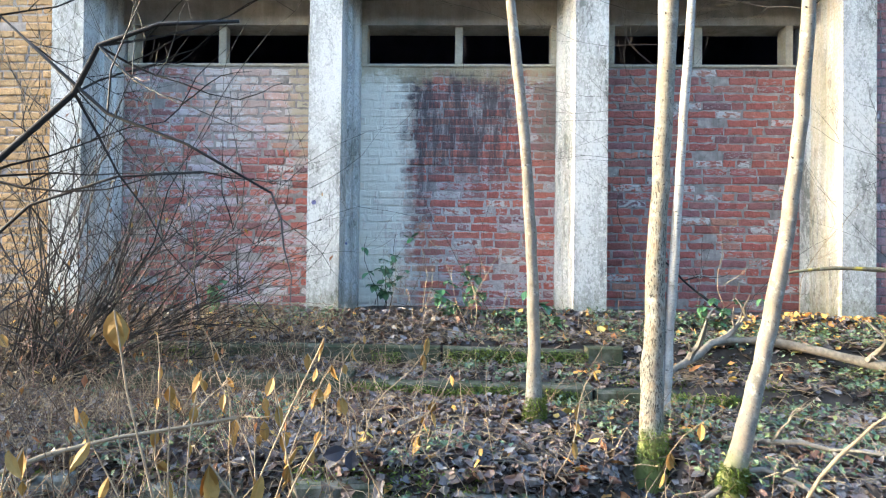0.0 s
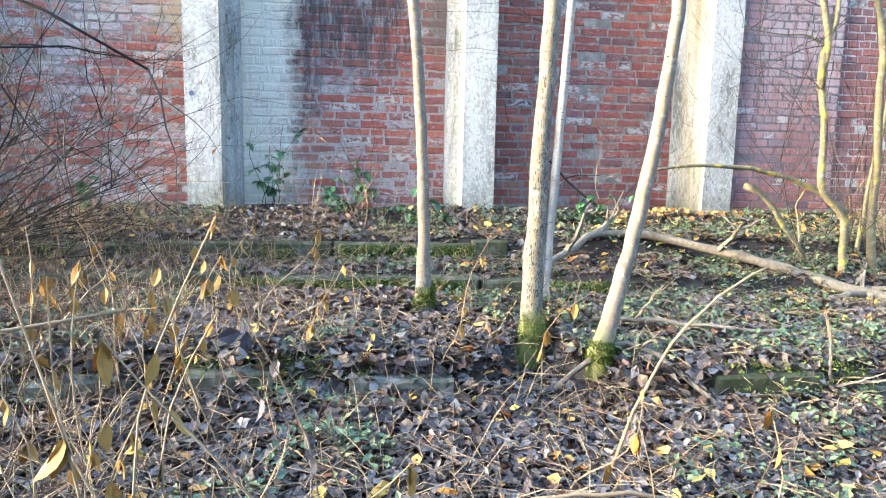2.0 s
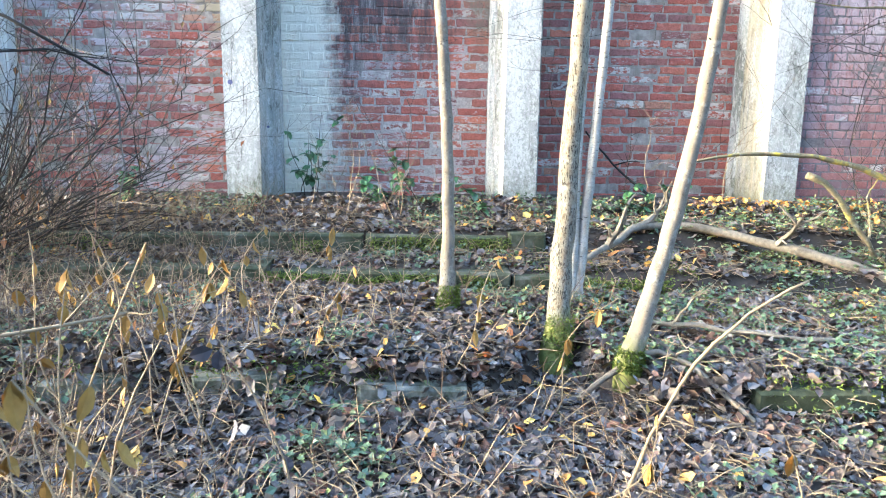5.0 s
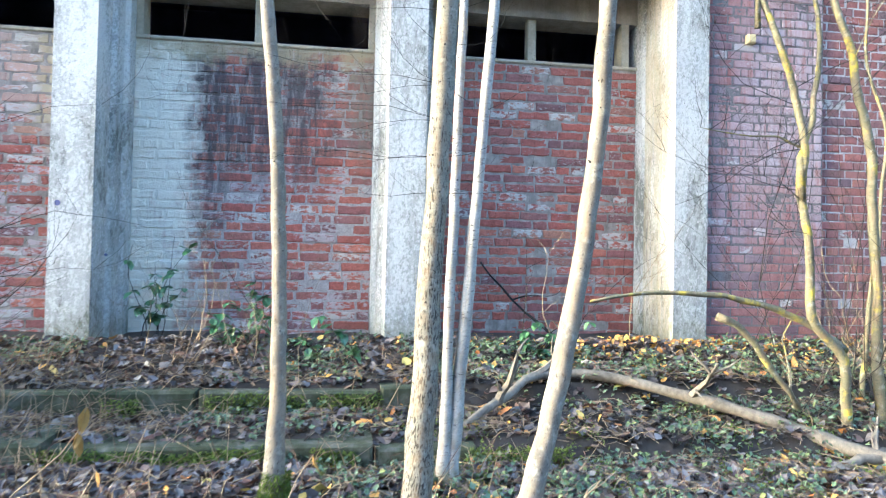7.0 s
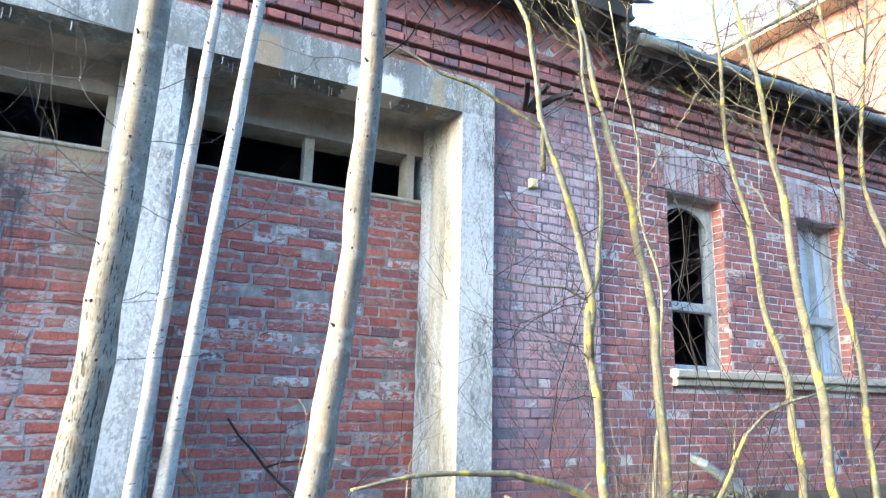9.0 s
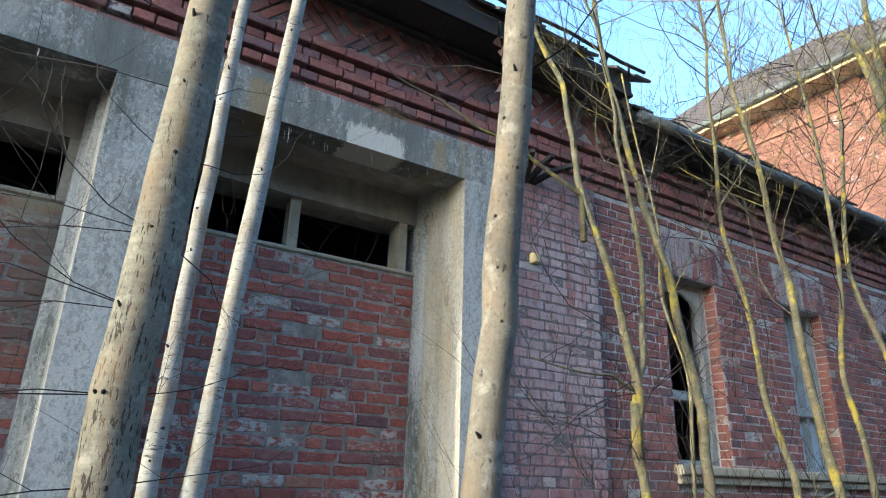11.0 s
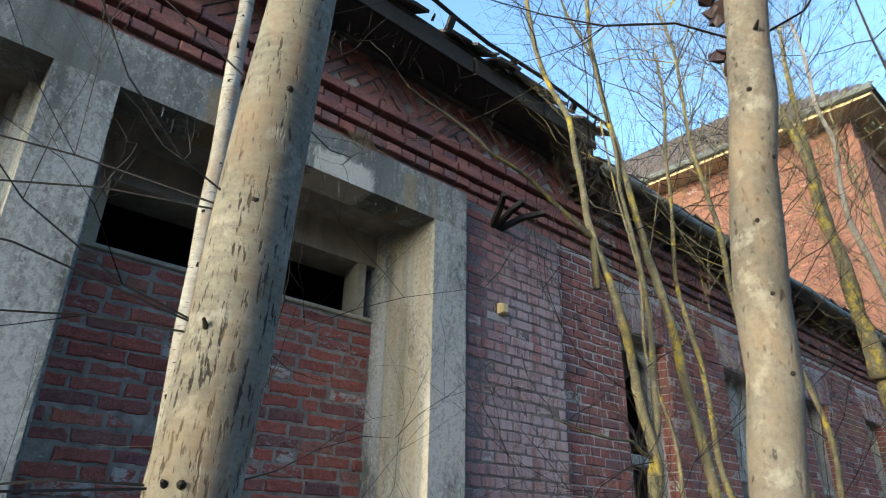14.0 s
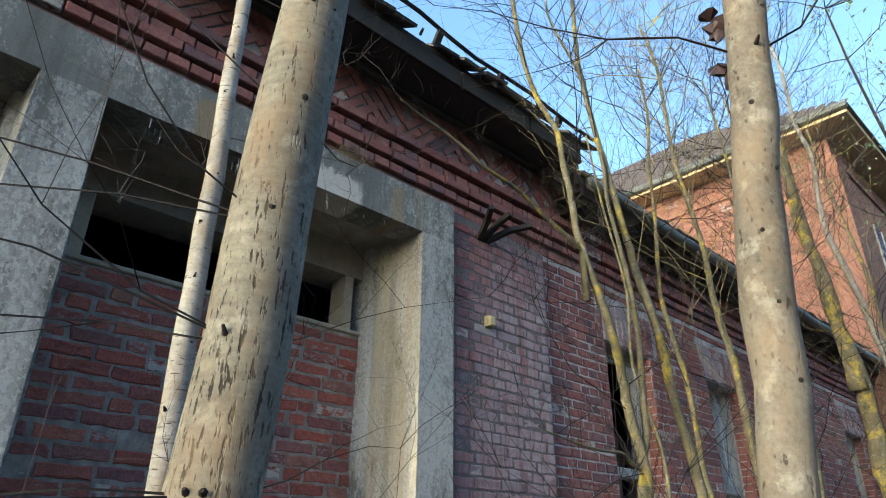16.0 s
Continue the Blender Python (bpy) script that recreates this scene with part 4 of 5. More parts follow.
tree("young_tree", "tree trunk with fissured bark and thick moss round its foot", axis_pts((1.990, 0.071, -0.016), (-3.012, 0.135, -0.068), (-0.66, -0.2, 0.3, 0.9, 1.5, 2.1)) + [(2.09, -3.1, 2.8), (2.10, -3.2, 4.2), (2.1, -3.2, 7.0)], [0.078, 0.057, 0.051, 0.047, 0.044, 0.042, 0.040, 0.034, 0.02], M_FISS,
     [(1.62, 35, 0.45, 0.9), (1.3, 190, 0.5, 0.3), (1.05, 180, 0.6, 0.0), (0.9, 170, 0.5, 0.1), (1.2, 165, 0.6, 0.2), (1.5, 50, 0.5, 0.1), (1.3, 40, 0.6, -0.2), (1.1, 30, 0.5, 0.0), (1.45, 170, 0.5, 0.4), (1.0, 60, 0.7, -0.1), (1.35, 175, 0.8, 0.2), (1.6, 165, 0.8, 0.1), (1.75, 178, 0.9, 0.3), (1.15, 160, 0.7, 0.1), (1.9, 170, 0.9, 0.2), (1.2, 182, 1.1, 0.05), (1.4, 158, 1.1, 0.25), (1.05, 168, 1.0, 0.15), (0.95, 40, 0.8, 0.3), (2.3, 60, 0.8, 0.7), (2.7, 150, 0.9, 0.7), (3.3, 250, 1.1, 0.8), (4.2, 40, 1.2, 0.8)], 2, GROUP, knots=((1.38, 245), (1.12, 235), (1.7, 240), (0.5, 250), (0.95, 270), (1.58, 280), (0.2, 255), (1.26, 215), (1.48, 260), (1.82, 225), (0.75, 235), (1.02, 215)), sides=26, twig_r=0.0016)
tree("young_tree", "slender smooth pale stem beside the fissured trunk", axis_pts((2.165, 0.044, 0.006), (-2.522, 0.154, 0.015), (-0.45, 0.0, 0.5, 1.1, 1.7, 2.3, 2.9)) + [(2.48, -1.6, 4.0), (2.6, -1.3, 6.0)], [0.034, 0.027, 0.026, 0.025, 0.024, 0.023, 0.021, 0.018, 0.008], M_WHITE,
     [(2.0, 30, 0.7, 0.4), (2.5, 180, 0.6, 0.5), (3.2, 340, 0.9, 0.8)], 3, GROUP, knots=((1.5, 240), (1.0, 250), (2.1, 230), (1.8, 260), (2.5, 240), (1.25, 215), (1.65, 225), (2.3, 250)))
tree("young_tree", "slender grey-pink stem leaning beside the fissured trunk", axis_pts((2.227, 0.109, -0.005), (-2.505, 0.151, -0.015), (-0.45, 0.0, 0.5, 1.1, 1.7, 2.3, 2.9)) + [(2.6, -2.1, 4.0), (2.75, -2.0, 6.0)], [0.040, 0.032, 0.030, 0.029, 0.028, 0.026, 0.024, 0.02, 0.01], M_WHITE,
     [(1.4, 300, 0.6, 0.3), (2.4, 20, 0.8, 0.6), (3.4, 90, 0.9, 0.8)], 4, GROUP, knots=((0.8, 240), (1.9, 250), (1.3, 235), (2.4, 245)))
tree("young_tree", "smooth pale trunk leaning aside, with dark bracket fungus", axis_pts((2.401, 0.297, -0.101), (-3.339, 0.162, -0.095), (-0.50, -0.2, 0.2, 0.6, 1.0, 1.4, 1.8)) + [(2.60, -3.45, 2.4), (2.60, -3.55, 3.4), (2.6, -3.6, 6.5)], [0.05, 0.040, 0.038, 0.036, 0.034, 0.033, 0.031, 0.028, 0.023, 0.01], M_BIRCH,
     [(1.75, 330, 0.6, 0.3), (1.72, 130, 0.55, 0.5), (2.0, 20, 0.7, 0.6), (2.8, 200, 1.0, 0.7), (3.6, 90, 1.1, 0.8)], 5, GROUP, knots=((1.21, 240), (1.42, 205), (0.6, 250), (1.68, 225), (1.52, 260), (1.33, 225), (0.95, 215), (0.8, 265), (1.58, 195)), sides=24, twig_r=0.0025)
fungus = Shape()
frnd = random.Random(3)
for k in range(7):
    c = Vector((2.613 + frnd.uniform(-0.012, 0.012), -3.30 + frnd.uniform(-0.012, 0.006), frnd.choice((1.685, 1.79)) + frnd.uniform(-0.025, 0.025)))
    m = Matrix.Translation(c) @ pose(0, 0, 0, frnd.uniform(-60, 60), frnd.uniform(-60, 60), frnd.uniform(0, 360))
    ring = [(0.020 * math.cos(a) * frnd.uniform(0.5, 1.2), 0.017 * math.sin(a) * frnd.uniform(0.5, 1.2), frnd.uniform(-0.005, 0.005)) for a in (6.283 * i / 9 for i in range(9))]
    fungus.add([m @ Vector(q) for q in ring] + [m @ Vector((0, 0, 0.012)), m @ Vector((0, 0, -0.012))], [(i, (i + 1) % 9, 9) for i in range(9)] + [((i + 1) % 9, i, 10) for i in range(9)])
whole("bracket_fungus", fungus, M_FUNGUS, "dark shrivelled fungus on the leaning trunk", "fungus", kind="stuff")


LAB = "thin sapling with yellow-lichened bark and bare twigs"


def stem(pts, r, seed, label=LAB, mat=None, extra=(), low=0.6, count=46, twig=0.006, reach=1.0):
    rnd = random.Random(seed)
    crooked = [pts[0]]
    for a, b in zip(pts, pts[1:]):
        k = 0.05 * (Vector(b) - Vector(a)).length
        crooked += [tuple((Vector(a) + Vector(b)) / 2 + Vector((rnd.uniform(-k, k), rnd.uniform(-k, k), 0)) * 1.6), (b[0] + rnd.uniform(-k, k), b[1] + rnd.uniform(-k, k), b[2])]
    pts = crooked
    n = len(pts)
    z1 = pts[-1][2]
    boughs = [(pts[0][2] + low + (z1 - pts[0][2] - low) * (k / (count - 1)) ** 0.6, rnd.uniform(0, 360), rnd.uniform(0.6, 1.8) * reach, rnd.uniform(0.4, 1.6)) for k in range(count)]
    # twigs of some saplings take the yellow bark to paint in sunlight
    return tree("sapling", label, pts, [0.78 * r * (1 - 0.7 * i / (n - 1)) for i in range(n)], mat or M_YELLOW, boughs + list(extra), seed, "saplings along the facade", twig_mat=M_YELLOW if seed in (13, 18, 21, 24) else M_TWIG, sides=9, kids=5, twig_r=twig)


stem([(4.78, -2.0, -0.45), (4.72, -2.0, 0.07), (4.51, -2.0, 0.31), (4.50, -2.0, 0.83), (4.44, -2.0, 1.36), (4.36, -2.0, 1.78), (4.22, -2.0, 2.10), (4.14, -2.0, 2.33), (4.11, -1.98, 2.62), (4.06, -1.96, 3.0), (3.88, -1.9, 3.4), (3.8, -1.8, 4.4), (3.9, -1.7, 5.6)], 0.040, 11, extra=((1.35, 185, 1.0, 0.0), (1.1, 175, 0.9, 0.1), (1.6, 172, 0.9, 0.15), (0.85, 190, 0.9, 0.3), (1.4, 200, 0.9, 0.0), (1.0, 210, 0.9, 0.2)), low=2.2, count=40, twig=0.0035, reach=0.85)
stem([(4.43, -2.0, 1.3), (4.50, -2.0, 1.53), (4.55, -2.0, 1.8), (4.54, -2.0, 2.2), (4.49, -2.0, 2.53), (4.47, -1.98, 2.98), (4.36, -1.9, 3.6), (4.3, -1.8, 4.6)], 0.026, 12, low=1.2, count=16, twig=0.0035, reach=0.7)
stem([(4.13, -2.0, 2.33), (3.95, -1.99, 2.40), (3.72, -1.98, 2.50), (3.48, -1.97, 2.52), (3.25, -1.96, 2.62), (3.02, -1.95, 2.66)], 0.016, 16, "long thin yellow-lichened branch reaching out from a sapling", low=0.02, count=4, twig=0.0025, reach=0.3)
stem([(4.44, -2.0, 1.36), (4.25, -2.02, 1.42), (4.05, -2.02, 1.41), (3.75, -2.0, 1.45)], 0.012, 17, "thin yellow-lichened side branch of a sapling", low=0.0, count=7, twig=0.0025, reach=0.3)
stem([(5.05, -2.0, -0.45), (4.98, -2.0, 0.4), (4.92, -2.0, 1.05), (4.85, -2.0, 1.55), (4.77, -2.0, 1.98), (4.64, -2.0, 2.38), (4.50, -2.0, 2.7), (4.42, -1.98, 3.2), (4.4, -1.9, 4.2), (4.55, -1.8, 5.8)], 0.044, 13, low=2.4, count=40, twig=0.0035, reach=0.85)
stem([(5.25, -1.6, -0.4), (5.23, -1.6, -0.1), (5.25, -1.6, 0.23), (5.36, -1.6, 0.75), (5.42, -1.55, 1.6), (5.30, -1.5, 2.6), (5.2, -1.45, 3.8)], 0.028, 14, low=1.2, count=24, twig=0.003, reach=0.6)
stem([(7.68, -0.85, -0.2), (7.60, -0.85, 0.6), (7.5, -0.85, 1.4), (7.36, -0.85, 2.1), (7.13, -0.85, 2.9), (6.95, -0.9, 3.6), (6.72, -1.1, 4.4), (6.55, -1.2, 5.4)], 0.050, 15, low=2.6, count=30)
stem([(7.45, -1.4, -0.2), (7.32, -1.4, 0.8), (7.10, -1.4, 1.88), (7.02, -1.4, 2.6), (6.92, -1.4, 3.1), (6.80, -1.4, 3.75), (6.62, -1.4, 4.75), (6.5, -1.4, 5.8)], 0.055, 18, low=2.4, count=46)
stem([(8.1, -1.3, -0.2), (8.0, -1.35, 1.2), (7.85, -1.4, 2.6), (7.9, -1.4, 4.0), (7.7, -1.4, 5.8)], 0.045, 19, low=2.2, count=32)
stem([(10.4, -1.5, -0.2), (10.35, -1.5, 1.4), (10.22, -1.5, 2.39), (9.84, -1.5, 3.43), (9.24, -1.5, 4.44), (8.9, -1.5, 5.8)], 0.17, 21, "forked tree with bright yellow lichened bark")
stem([(10.0, -1.5, 3.0), (9.9, -1.5, 4.4), (9.66, -1.5, 6.2), (9.7, -1.5, 7.6)], 0.09, 24)
stem([(11.3, -1.7, -0.2), (10.9, -1.7, 1.8), (10.3, -1.7, 3.51), (9.95, -1.7, 4.1), (9.8, -1.7, 5.09), (9.47, -1.7, 6.0), (9.3, -1.7, 7.4)], 0.075, 22, "white-barked birch with bare twigs", M_WHITE)
stem([(12.6, -1.4, -0.2), (12.4, -1.4, 2.5), (12.5, -1.3, 5.0), (12.2, -1.2, 7.5)], 0.07, 23)
stem([(9.0, -1.2, -0.1), (8.9, -1.2, 2.0), (8.75, -1.2, 4.0), (8.9, -1.1, 6.5)], 0.05, 27)


def leafy_tree(x, y, height, seed):
    rnd = random.Random(seed)
    base = gz(x, y)
    t = thing("tree", "tall thin tree still holding small pale green leaves", "tree", at=base)
    pts = bent(base, (x - 0.6, y + 0.3, height), 9, 0.12, rnd)
    part("trunk", Shape().tube(pts, [0.05 - 0.004 * i for i in range(10)], 9), M_TWIG, t, smooth=True)
    for k in range(16):
        s, lf = Shape(), Shape()
        i = rnd.randint(5, 9)
        spray(s, pts[i], (rnd.uniform(-1, 1), rnd.uniform(-1, 1), rnd.uniform(0.0, 0.8)), rnd.uniform(1.2, 2.4), 0.010, 2, rnd, 5)
        for q in rnd.sample(s.v, min(len(s.v), 60)):
            n = rnd.uniform(0.04, 0.08)
            lf.leaf(Vector(q), Matrix.Rotation(rnd.uniform(0, 6.28), 3, "Z") @ Matrix.Rotation(rnd.uniform(0.2, 1.4), 3, "Y"), n, n * 0.5, 0.2)
        b = part("branch", s, M_TWIG, t, kind="stuff")
        part("foliage", lf, M_SKYLEAF, b, "small pale green leaves", kind="stuff")


leafy_tree(12.2, -2.5, 9.2, 81)


# ---- steps, dead wood ----
def step(x0, x1, y, dz, label, seed, mat=None, ragged=1.0):
    rnd = random.Random(seed)
    s = thing("stone_step", label, "step", "old stone steps on the bank", at=(x0, y, ground_z(x0, y)))
    x = x0
    while x < x1 - 0.1:
        w = min(rnd.uniform(1.0, 1.7) / ragged, x1 - x)
        m = pose(x, y, ground_z(x + w / 2, y + 0.08) + dz - (rnd.uniform(0.0, 0.025) if ragged > 1 else 0.0), rnd.uniform(-2, 2) * ragged, rnd.uniform(-0.8, 0.8) * ragged, rnd.uniform(-0.8, 0.8) * ragged ** 2)
        part("stone", Shape().box(0, w - 0.02, -0.03, 0.30, -0.20, 0.0, m, 0.015), mat or M_STEP, s)
        x += w + (rnd.uniform(0.02, 0.35) if ragged > 1 else 0.0)
    return s


step(-1.6, 2.2, -1.59, 0.008, "straight mossy stone step half buried in leaves", 1)
step(-1.4, 2.4, -2.19, 0.004, "straight moss-covered stone step under fallen leaves", 2)
step(-2.2, 1.85, -3.64, 0.0, "pale grey kerb stones half buried in leaf litter", 3, M_KERB, 3.0)
step(2.75, 4.6, -3.63, -0.02, "mossy kerb stones half buried in leaf litter", 4, M_STEP, 2.0)


def stick(name, label, pts, r0, r1, mat, seed=0, forks=0):
    rnd = random.Random(seed)
    t = thing(name, label, "branch", at=pts[0])
    n = len(pts)
    fine = []
    for i in range(n - 1):
        for k in range(3):
            fine.append(Vector(pts[i]).lerp(Vector(pts[i + 1]), k / 3))
    fine.append(Vector(pts[-1]))
    fine = [fine[0]] + [(fine[i - 1] + fine[i] * 2 + fine[i + 1]) / 4 for i in range(1, len(fine) - 1)] + [fine[-1]]
    m = len(fine) - 1
    fine = [p + Vector((rnd.gauss(0, 1), rnd.gauss(0, 1), rnd.gauss(0, 1))) * r0 * 0.35 for p in fine]
    part("stem", Shape().tube(fine, [(r0 + (r1 - r0) * i / m) * rnd.uniform(0.85, 1.12) for i in range(m + 1)], 8), mat, t, smooth=True)
    for k in range(forks):
        s = Shape()
        p = fine[rnd.randint(2, m)]
        spray(s, p, (rnd.uniform(-1, 1), rnd.uniform(-1, 1), rnd.uniform(0, 1)), rnd.uniform(0.25, 0.5), r1 * 0.6, 1, rnd, 3)
        part("twig", s, mat, t)
    return t


stick("fallen_branch", "long bare grey fallen branch lying across the bank", [(2.3, -2.0, -0.34), (2.6, -1.75, -0.22), (2.93, -1.5, -0.10), (3.35, -1.5, -0.11), (3.75, -1.65, -0.19), (4.14, -1.9, -0.27), (4.49, -2.1, -0.39), (4.75, -2.4, -0.47), (5.4, -2.9, -0.52)], 0.022, 0.05, M_LOG, 1, 4)
stick("fallen_branch", "dead branch with yellow lichen sticking out above the bank", [(3.1, -1.95, 0.40), (3.25, -1.95, 0.43), (3.49, -1.95, 0.46), (3.97, -1.95, 0.45), (4.3, -1.95, 0.37), (4.56, -1.97, 0.26), (4.75, -2.0, 0.11)], 0.007, 0.026, M_YELLOW, 2, 0)
stick("fallen_branch", "crooked dead branch lying in the leaves", [(3.95, -1.9, 0.32), (4.12, -1.9, 0.23), (4.31, -1.9, 0.01), (4.51, -1.9, -0.25)], 0.024, 0.02, M_YELLOW, 3, 1)
stick("fallen_branch", "long lichened branch leaning before the facade", [(6.0, -1.3, -0.1), (6.3, -1.3, 0.32), (6.6, -1.3, 0.68), (7.1, -1.3, 0.85), (7.7, -1.3, 0.98)], 0.02, 0.012, M_YELLOW, 14, 2)
stick("fallen_branch", "short pale dead branch forking off the ground", [(4.2, -2.45, -0.5), (4.5, -2.35, -0.47), (4.75, -2.3, -0.42)], 0.03, 0.035, M_LOG, 7, 2)
stick("fallen_branch", "pale stick lying among leaves", [gz(1.98, -3.5, 0.05), gz(2.3, -3.42, 0.08), gz(2.5, -3.48, 0.06), gz(2.7, -3.75, 0.03)], 0.016, 0.012, M_LOG, 4, 2)
stick("fallen_branch", "thin lichened stick lying among leaves", [gz(2.35, -3.0, 0.06), gz(2.7, -3.1, 0.08), gz(3.1, -3.2, 0.05), gz(3.5, -3.2, 0.05)], 0.014, 0.012, M_LOG, 6, 2)
stick("fallen_branch", "rotten lichened log end in the leaves", [gz(3.1, -3.55, 0.01), gz(3.5, -3.72, 0.02), gz(3.9, -3.95, 0.0)], 0.016, 0.02, M_LOG, 8, 2)
stick("fallen_branch", "dark thin stick leaning on the brick wall", [(2.85, -0.03, 0.62), (3.1, -0.15, 0.3), (3.4, -0.4, 0.02)], 0.008, 0.014, M_TWIG, 5, 1)
stick("fallen_branch", "long straw-coloured stem leaning over the bank", [gz(1.93, -4.3, 0.0), (2.02, -4.3, -0.47), (2.16, -4.3, -0.2), (2.33, -4.3, -0.03), (2.52, -4.3, 0.08)], 0.008, 0.005, M_STRAW, 9, 0)
stick("fallen_branch", "bent straw-coloured stem on the ground", [gz(1.0, -5.0, 0.0), (1.24, -5.0, -0.5), (1.39, -5.0, -0.42), (1.54, -5.0, -0.40), (1.76, -5.0, -0.41), (2.02, -5.0, -0.5), gz(2.3, -5.0, 0.0)], 0.008, 0.005, M_STRAW, 10, 1)
stick("fallen_branch", "long pale bare branch slanting out of the undergrowth", [(-1.6, -4.9, -0.75), (-1.0, -4.6, -0.45), (-0.5, -4.2, -0.2), (0.1, -3.9, -0.15)], 0.012, 0.007, M_STRAW, 12, 2)


# ---- fixings on the facade ----
YB = STRIP
box = thing("junction_box", "small cream junction box fixed to the brick facade", "box", at=(5.08, YB - 0.03, 2.58))
part("body", Shape().box(5.045, 5.115, YB - 0.05, YB + 0.01, 2.54, 2.62, None, 0.006), M_CREAM, box)
part("cover", Shape().box(5.053, 5.107, YB - 0.058, YB - 0.05, 2.548, 2.612, None, 0.004), M_CREAM, box)
brk = thing("timber_bracket", "three dark weathered timber stubs jutting from the wall", "bracket", at=(5.1, YB, 3.28))
for k, (dx, dz) in enumerate(((-0.16, 0.12), (0.02, 0.14), (0.24, 0.13))):
    part("stub", Shape().tube([(5.02 + k * 0.03, YB + 0.02, 3.24), (5.02 + k * 0.03 + dx * 0.5, YB - 0.15, 3.24 + dz * 0.7), (5.02 + k * 0.03 + dx, YB - 0.27, 3.24 + dz)], [0.028, 0.028, 0.026], 4), M_TIMBER, brk)
pipe = thing("drain_pipe", "short grey pipe end at the foot of the wall", "pipe", at=(7.4, -0.8, 0.1))
part("tube", Shape().tube([(6.82, WALL + 0.02, 0.33), (6.88, -0.55, 0.27), (7.25, -0.68, 0.0)], [0.042, 0.042, 0.042], 12), M_ZINC, pipe)
cable = Shape().tube([(6.05, -0.8, 4.0), (6.0, -0.7, 3.85), (6.15, -0.6, 3.78), (6.3, -0.62, 3.85), (6.35, -0.75, 4.0)], [0.012] * 5, 6)
whole("loose_cable", cable, M_TIMBER, "black loose cable looping under the eaves", "cable")
plank = Shape().box(4.95, 5.75, -0.82, -0.72, -0.06, 0.02, pose(0, 0, 0, 0, 0, 1.5), 0.008)
whole("charred_plank", plank, M_TIMBER, "charred dark plank lying along the foot of the wall", "plank")

# pits knocked into the pillars, drawn as discs coloured dark for their shade
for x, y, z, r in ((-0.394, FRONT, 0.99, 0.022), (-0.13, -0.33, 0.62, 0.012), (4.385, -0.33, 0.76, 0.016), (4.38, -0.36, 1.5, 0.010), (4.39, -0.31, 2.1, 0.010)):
    whole("pit", Shape().tube([(x, y - 0.003, z), (x, y + 0.02, z)], [r, r * 0.7], 9), M_INSIDE, "small pit knocked into a concrete pillar, its shade painted dark", "hole", "pits in the pillars")

# icicles along the lintel
for k in range(26):
    x = RND.choice((RND.uniform(-0.05, 1.9), RND.uniform(2.5, 4.2), RND.uniform(3.0, 3.7)))
    n = RND.uniform(0.02, 0.09)
    y = FRONT + RND.uniform(0.02, 0.14)
    s = Shape().tube([(x, y, Z_SOFFIT + 0.005), (x + 0.002, y, Z_SOFFIT - n * 0.5), (x, y, Z_SOFFIT - n)], [0.005, 0.0035, 0.001], 5)
    whole("icicle", s, M_ICE, "small white icicle hanging from the lintel", "icicle", "icicles on the lintel")

# dead grass tuft growing on the lintel edge
tuft = Shape()
for k in range(60):
    x = 3.75 + RND.gauss(0, 0.06)
    p = Vector((x, FRONT + 0.02, Z_LINTEL - 0.01))
    tuft.tube([p, p + Vector((RND.gauss(0, 0.03), -0.03, 0.07)), p + Vector((RND.gauss(0, 0.06), -0.07, RND.uniform(-0.1, 0.12)))], [0.002, 0.0015, 0.0006], 3, False)
whole("dry_grass_tuft", tuft, M_STRAW, "tuft of dry grass growing on the lintel ledge", "grass", kind="stuff")


# ---- leaf litter, ivy, moss ----
def turn(rnd, tilt):
    return (Matrix.Rotation(rnd.uniform(0, 6.283), 3, "Z") @ Matrix.Rotation(rnd.gauss(0, tilt), 3, "X") @ Matrix.Rotation(rnd.gauss(0, tilt), 3, "Y"))


